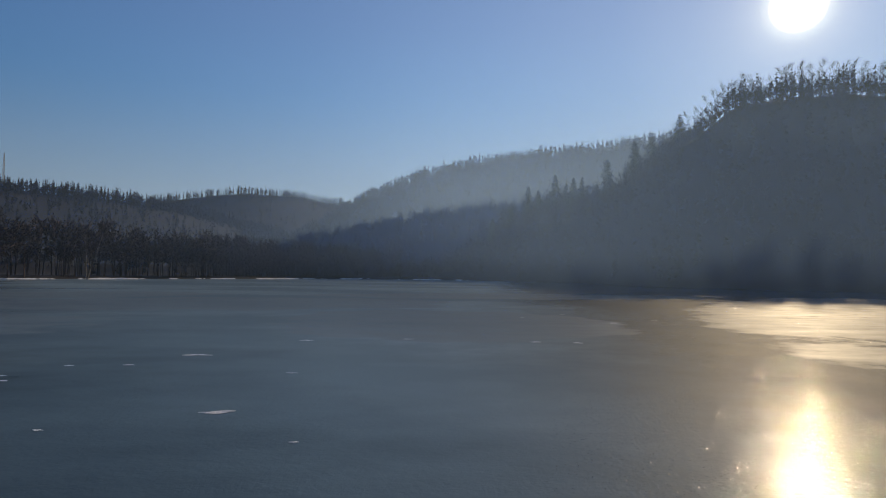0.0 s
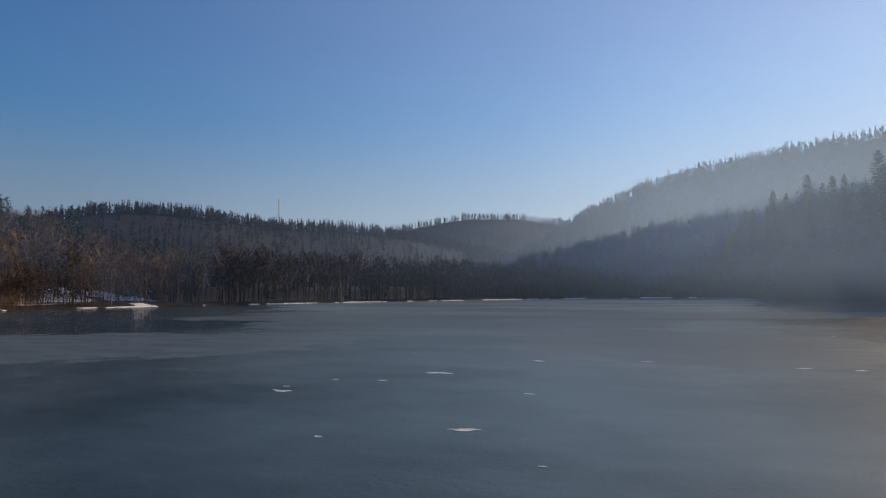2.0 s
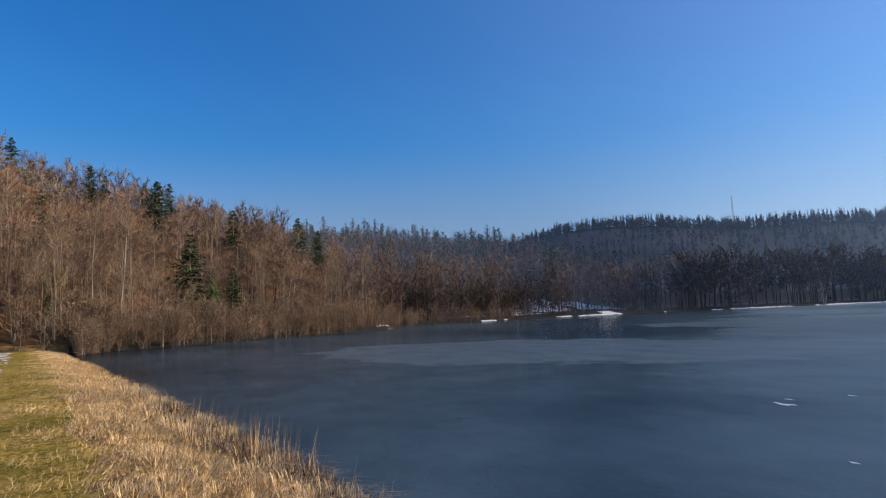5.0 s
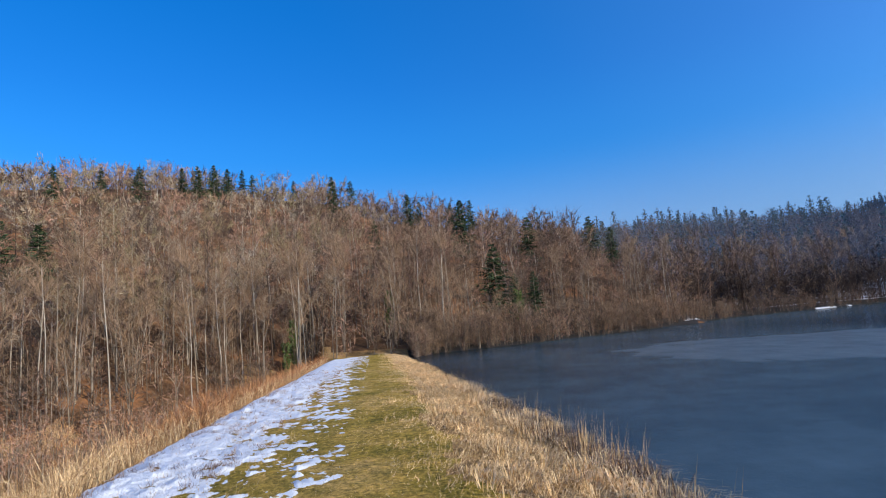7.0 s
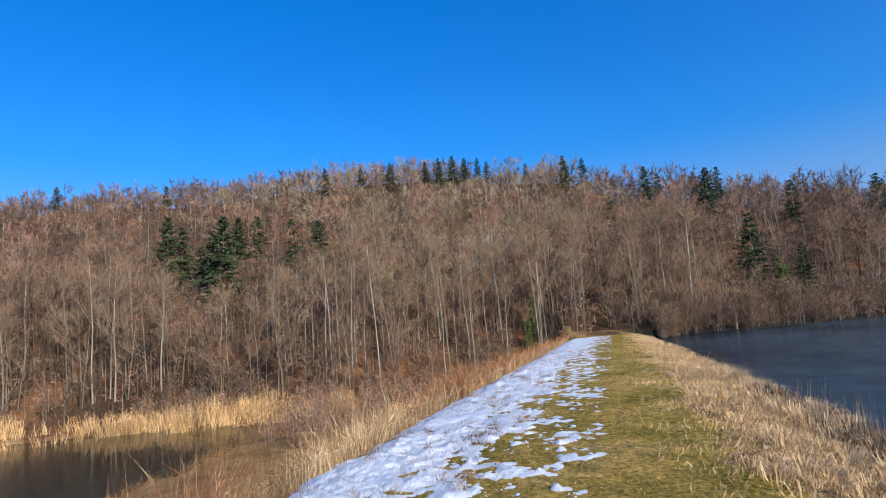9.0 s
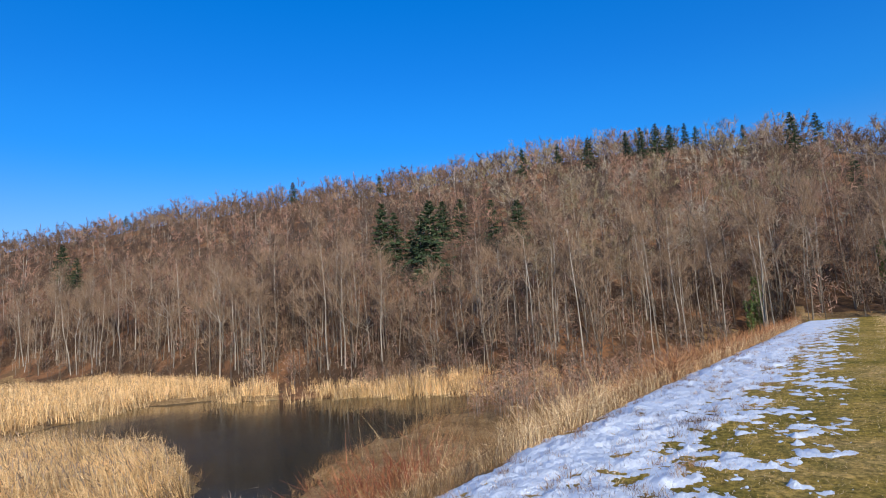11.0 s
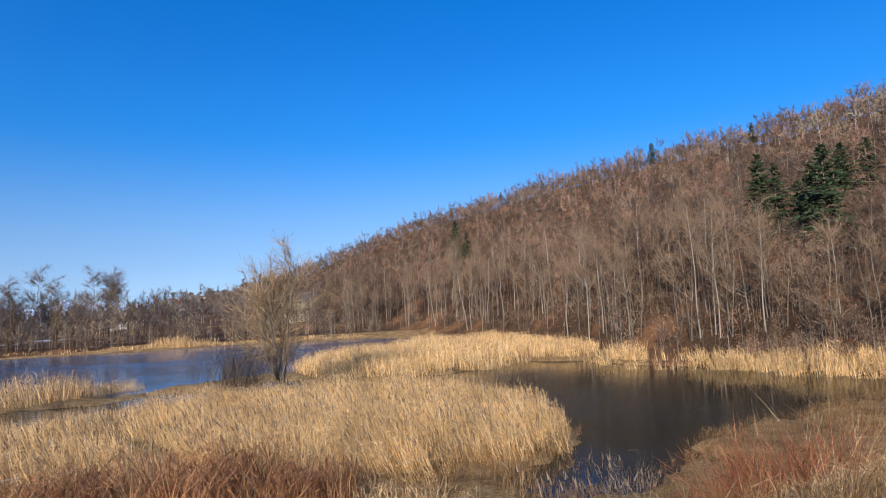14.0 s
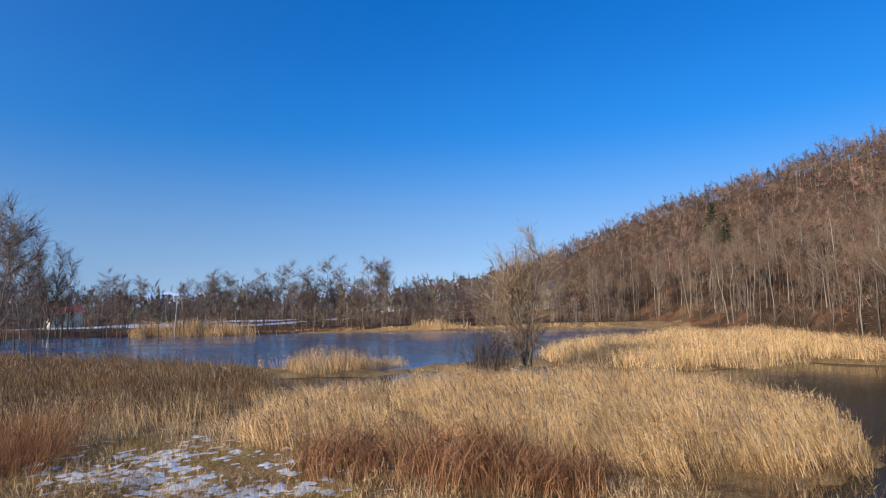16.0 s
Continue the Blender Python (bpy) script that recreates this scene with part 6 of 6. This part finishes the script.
# cables sagging from the pole to both sides
for end_az, end_d in ((208.5, 150), (223.5, 142)):
    far_end = np.array([-math.sin(radians(end_az)) * end_d, math.cos(radians(end_az)) * end_d, 6.2])
    for k in (-1, 1):
        start = np.array([px + k * 1.0, py, at_land(px, py) + 8.8])
        stop = far_end + np.array([k * 1.0, 0, 0])
        run = [start + (stop - start) * t - np.array([0, 0, 4 * 0.9 * t * (1 - t)]) for t in np.linspace(0, 1, 13)]
        cv_, cf_ = joined([tube(a, b, 0.02, 0.02, 4) for a, b in zip(run[:-1], run[1:])])
        tagged(new("power_cable", mesh_np("power_cable", cv_, cf_, [M_CABLE])), "thin dark power cable sagging from the wooden pole", "cable", "cables at the utility pole")

mast = tagged(new("radio_mast"), "thin grey lattice radio mast on the wooded ridge", "mast")
for k in range(3):
    a = 2 * math.pi * k / 3
    pv, pf = tube((0.9 * math.cos(a), 0.9 * math.sin(a), 0), (0.3 * math.cos(a), 0.3 * math.sin(a), 25), 0.12, 0.1, 4)
    part("leg", mesh_np("leg", pv, pf, [M_POLE]), mast)
for k in range(9):
    r0 = 0.9 - 0.6 * k / 9
    pv, pf = joined([tube((r0 * math.cos(2.094 * j), r0 * math.sin(2.094 * j), 2.7 * k), ((r0 - 0.07) * math.cos(2.094 * (j + 1)), (r0 - 0.07) * math.sin(2.094 * (j + 1)), 2.7 * k + 2.7), 0.07, 0.07, 3) for j in range(3)])
    part("brace", mesh_np("brace", pv, pf, [M_POLE]), mast)
mx, my = -math.sin(radians(37.0)) * 478, math.cos(radians(37.0)) * 478
mast.location = (mx, my, at_land(mx, my) - 0.5)

# upright bare trees in front of the cream house
UPRIGHT = bare_tree(231, 12.0, 34, 620, 0.12, 0.2, 1.7, 0.009, 0.03, fine=0.7, steps=6, droop=0.45)
DENSE = bare_tree(232, 8.0, 26, 620, 0.15, 0.24, 1.2, 0.012, 0.034, fine=0.7, steps=5, droop=0.3)
upright_model = dense_model = None


def far_bank(az):
    """The first dry ground across the pond."""
    way = np.array([-math.sin(radians(az)), math.cos(radians(az))])
    dry = [d for d in range(120, 176) if at_land(*(way * d)) > POND + 0.05]
    return way * (dry[0] if dry else 150)


for az, tall in ((226.2, 24), (225.3, 21.5), (224.5, 19), (227.1, 25), (225.8, 20)):
    x, y = far_bank(az)
    ob = tree_thing(UPRIGHT, "bare_tree", "upright bare tree with steep thin branches by the pond", "tree", "upright trees before the house", (M_BARK, M_TWIG_DARK), (x, y, at_land(x, y) - 0.1), tall / 12, upright_model)
    upright_model = upright_model or ob
for az, tall in ((226.7, 15), (225.5, 14), (224.8, 14.5), (228.0, 16)):
    x, y = far_bank(az)
    ob = tree_thing(DENSE, "bare_tree", "low dense dark bare tree by the pond", "tree", "low trees before the house", (M_BARK, M_TWIG_DARK), (x, y, at_land(x, y) - 0.1), tall / 8, dense_model)
    dense_model = dense_model or ob

# ---- haze between the hills and over the lake, put into tinted sheets ----


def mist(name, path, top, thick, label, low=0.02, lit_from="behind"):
    """A curved sheet standing for haze, whose tint is put into its colour: it lets most light through and scatters the
    sun's. path: azimuth, distance; top: height in degrees; thick: share of light that it scatters.
    """
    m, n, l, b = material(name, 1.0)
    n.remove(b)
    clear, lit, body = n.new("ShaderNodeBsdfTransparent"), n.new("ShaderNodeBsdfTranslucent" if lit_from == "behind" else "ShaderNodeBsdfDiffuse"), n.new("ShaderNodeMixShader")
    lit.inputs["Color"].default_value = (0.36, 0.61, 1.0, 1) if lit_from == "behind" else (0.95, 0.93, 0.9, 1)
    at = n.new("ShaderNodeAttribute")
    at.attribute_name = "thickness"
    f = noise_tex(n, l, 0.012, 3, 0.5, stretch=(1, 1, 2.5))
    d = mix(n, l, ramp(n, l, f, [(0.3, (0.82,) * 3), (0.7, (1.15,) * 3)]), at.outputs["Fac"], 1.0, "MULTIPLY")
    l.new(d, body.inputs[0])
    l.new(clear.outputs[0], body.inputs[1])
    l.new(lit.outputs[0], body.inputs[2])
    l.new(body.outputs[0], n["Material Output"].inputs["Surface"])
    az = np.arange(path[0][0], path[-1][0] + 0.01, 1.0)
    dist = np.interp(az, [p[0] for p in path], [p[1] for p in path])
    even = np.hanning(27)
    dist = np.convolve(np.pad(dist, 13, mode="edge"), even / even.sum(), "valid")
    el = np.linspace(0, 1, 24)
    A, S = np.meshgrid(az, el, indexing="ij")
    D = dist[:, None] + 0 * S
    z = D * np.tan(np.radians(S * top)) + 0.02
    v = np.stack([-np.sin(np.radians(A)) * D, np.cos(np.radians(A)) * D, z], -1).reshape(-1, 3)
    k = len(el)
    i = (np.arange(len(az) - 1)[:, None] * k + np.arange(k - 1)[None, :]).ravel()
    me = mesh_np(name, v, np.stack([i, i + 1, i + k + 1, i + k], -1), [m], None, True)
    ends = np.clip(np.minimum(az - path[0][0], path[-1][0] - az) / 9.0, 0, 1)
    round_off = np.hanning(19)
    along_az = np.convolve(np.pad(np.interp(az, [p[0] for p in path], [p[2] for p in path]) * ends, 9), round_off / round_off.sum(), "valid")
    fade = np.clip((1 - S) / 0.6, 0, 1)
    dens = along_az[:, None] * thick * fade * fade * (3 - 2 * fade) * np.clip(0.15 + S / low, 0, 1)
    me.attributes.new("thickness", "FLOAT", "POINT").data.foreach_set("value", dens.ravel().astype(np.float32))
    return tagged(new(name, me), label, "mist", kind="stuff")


mist("mist", [(-75, 302, 1), (-10, 302, 1), (4, 302, 0.9), (12, 302, 0.65), (22, 292, 0.4), (34, 288, 0.26), (48, 288, 0.2), (62, 288, 0.0)], 21, 0.27, "thin blue-tinted sheet standing for sunlit haze in the valley")
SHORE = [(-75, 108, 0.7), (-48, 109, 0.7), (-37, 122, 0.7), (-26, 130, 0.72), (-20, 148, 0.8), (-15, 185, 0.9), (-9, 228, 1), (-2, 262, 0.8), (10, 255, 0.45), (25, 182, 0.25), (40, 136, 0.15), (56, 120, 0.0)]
mist("mist", SHORE, 34, 0.06, "thin blue-tinted sheet standing for haze beyond the frozen lake")
# nearer sheets, added to imitate the glare that veils ice and spur
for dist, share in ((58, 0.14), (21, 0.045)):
    mist("mist", [(az, dist, q) for az, d, q in SHORE], 32, share, "added bluish sheet imitating glare and haze over the lake ice", 0.15)

mist("mist", [(40, 142, 0), (52, 142, 0.8), (66, 142, 1), (75, 146, 1), (82, 150, 0.8), (96, 165, 0)], 17, 0.2, "pale sheet standing for haze between the wooded shore hills", 0.02, "front")
mist("mist", [(183, 150, 0.5), (192, 150, 1), (205, 150, 1), (245, 150, 1)], 6, 0.07, "pale sheet standing for winter haze beyond the pond", 0.02, "front")

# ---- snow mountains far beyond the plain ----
m_peak, pn, pl, pb = material("snow_peaks_haze_glow", 0.9)
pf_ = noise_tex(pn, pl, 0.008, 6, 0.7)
# bluish base and blue emission imitate the haze of distance
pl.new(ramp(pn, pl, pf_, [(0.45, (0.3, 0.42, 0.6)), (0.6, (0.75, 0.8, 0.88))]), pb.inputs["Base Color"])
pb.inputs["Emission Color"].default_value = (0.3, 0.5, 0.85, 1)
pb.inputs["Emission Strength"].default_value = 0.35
az = np.linspace(170, 250, 160)
ridge_el = 1.5 + 0.5 * wobble(az, 0 * az, 4.0) + 0.35 * wobble(az, 0 * az, 1.1, 3.0) - 0.02 * np.abs(az - 197)
vv = []
for dist, share in ((3300, 0.0), (3600, 0.55), (4000, 1.0), (4150, 0.0)):
    zz = 4000 * np.tan(np.radians(np.clip(ridge_el * share, -0.2, 9))) * (1 + 0.1 * wobble(az * 3, 0 * az + dist, 2.0))
    vv.append(np.stack([-np.sin(np.radians(az)) * dist, np.cos(np.radians(az)) * dist, zz - 5 * (share == 0)], -1))
n = len(az)
ff = [np.stack([r * n + np.arange(n - 1), r * n + np.arange(1, n), (r + 1) * n + np.arange(1, n), (r + 1) * n + np.arange(n - 1)], -1) for r in range(3)]
tagged(new("backdrop", mesh_np("backdrop", np.concatenate(vv), np.concatenate(ff), [m_peak], None, True)), "distant snow-covered mountain range with haze put into a blue glow", "mountains", kind="structure")
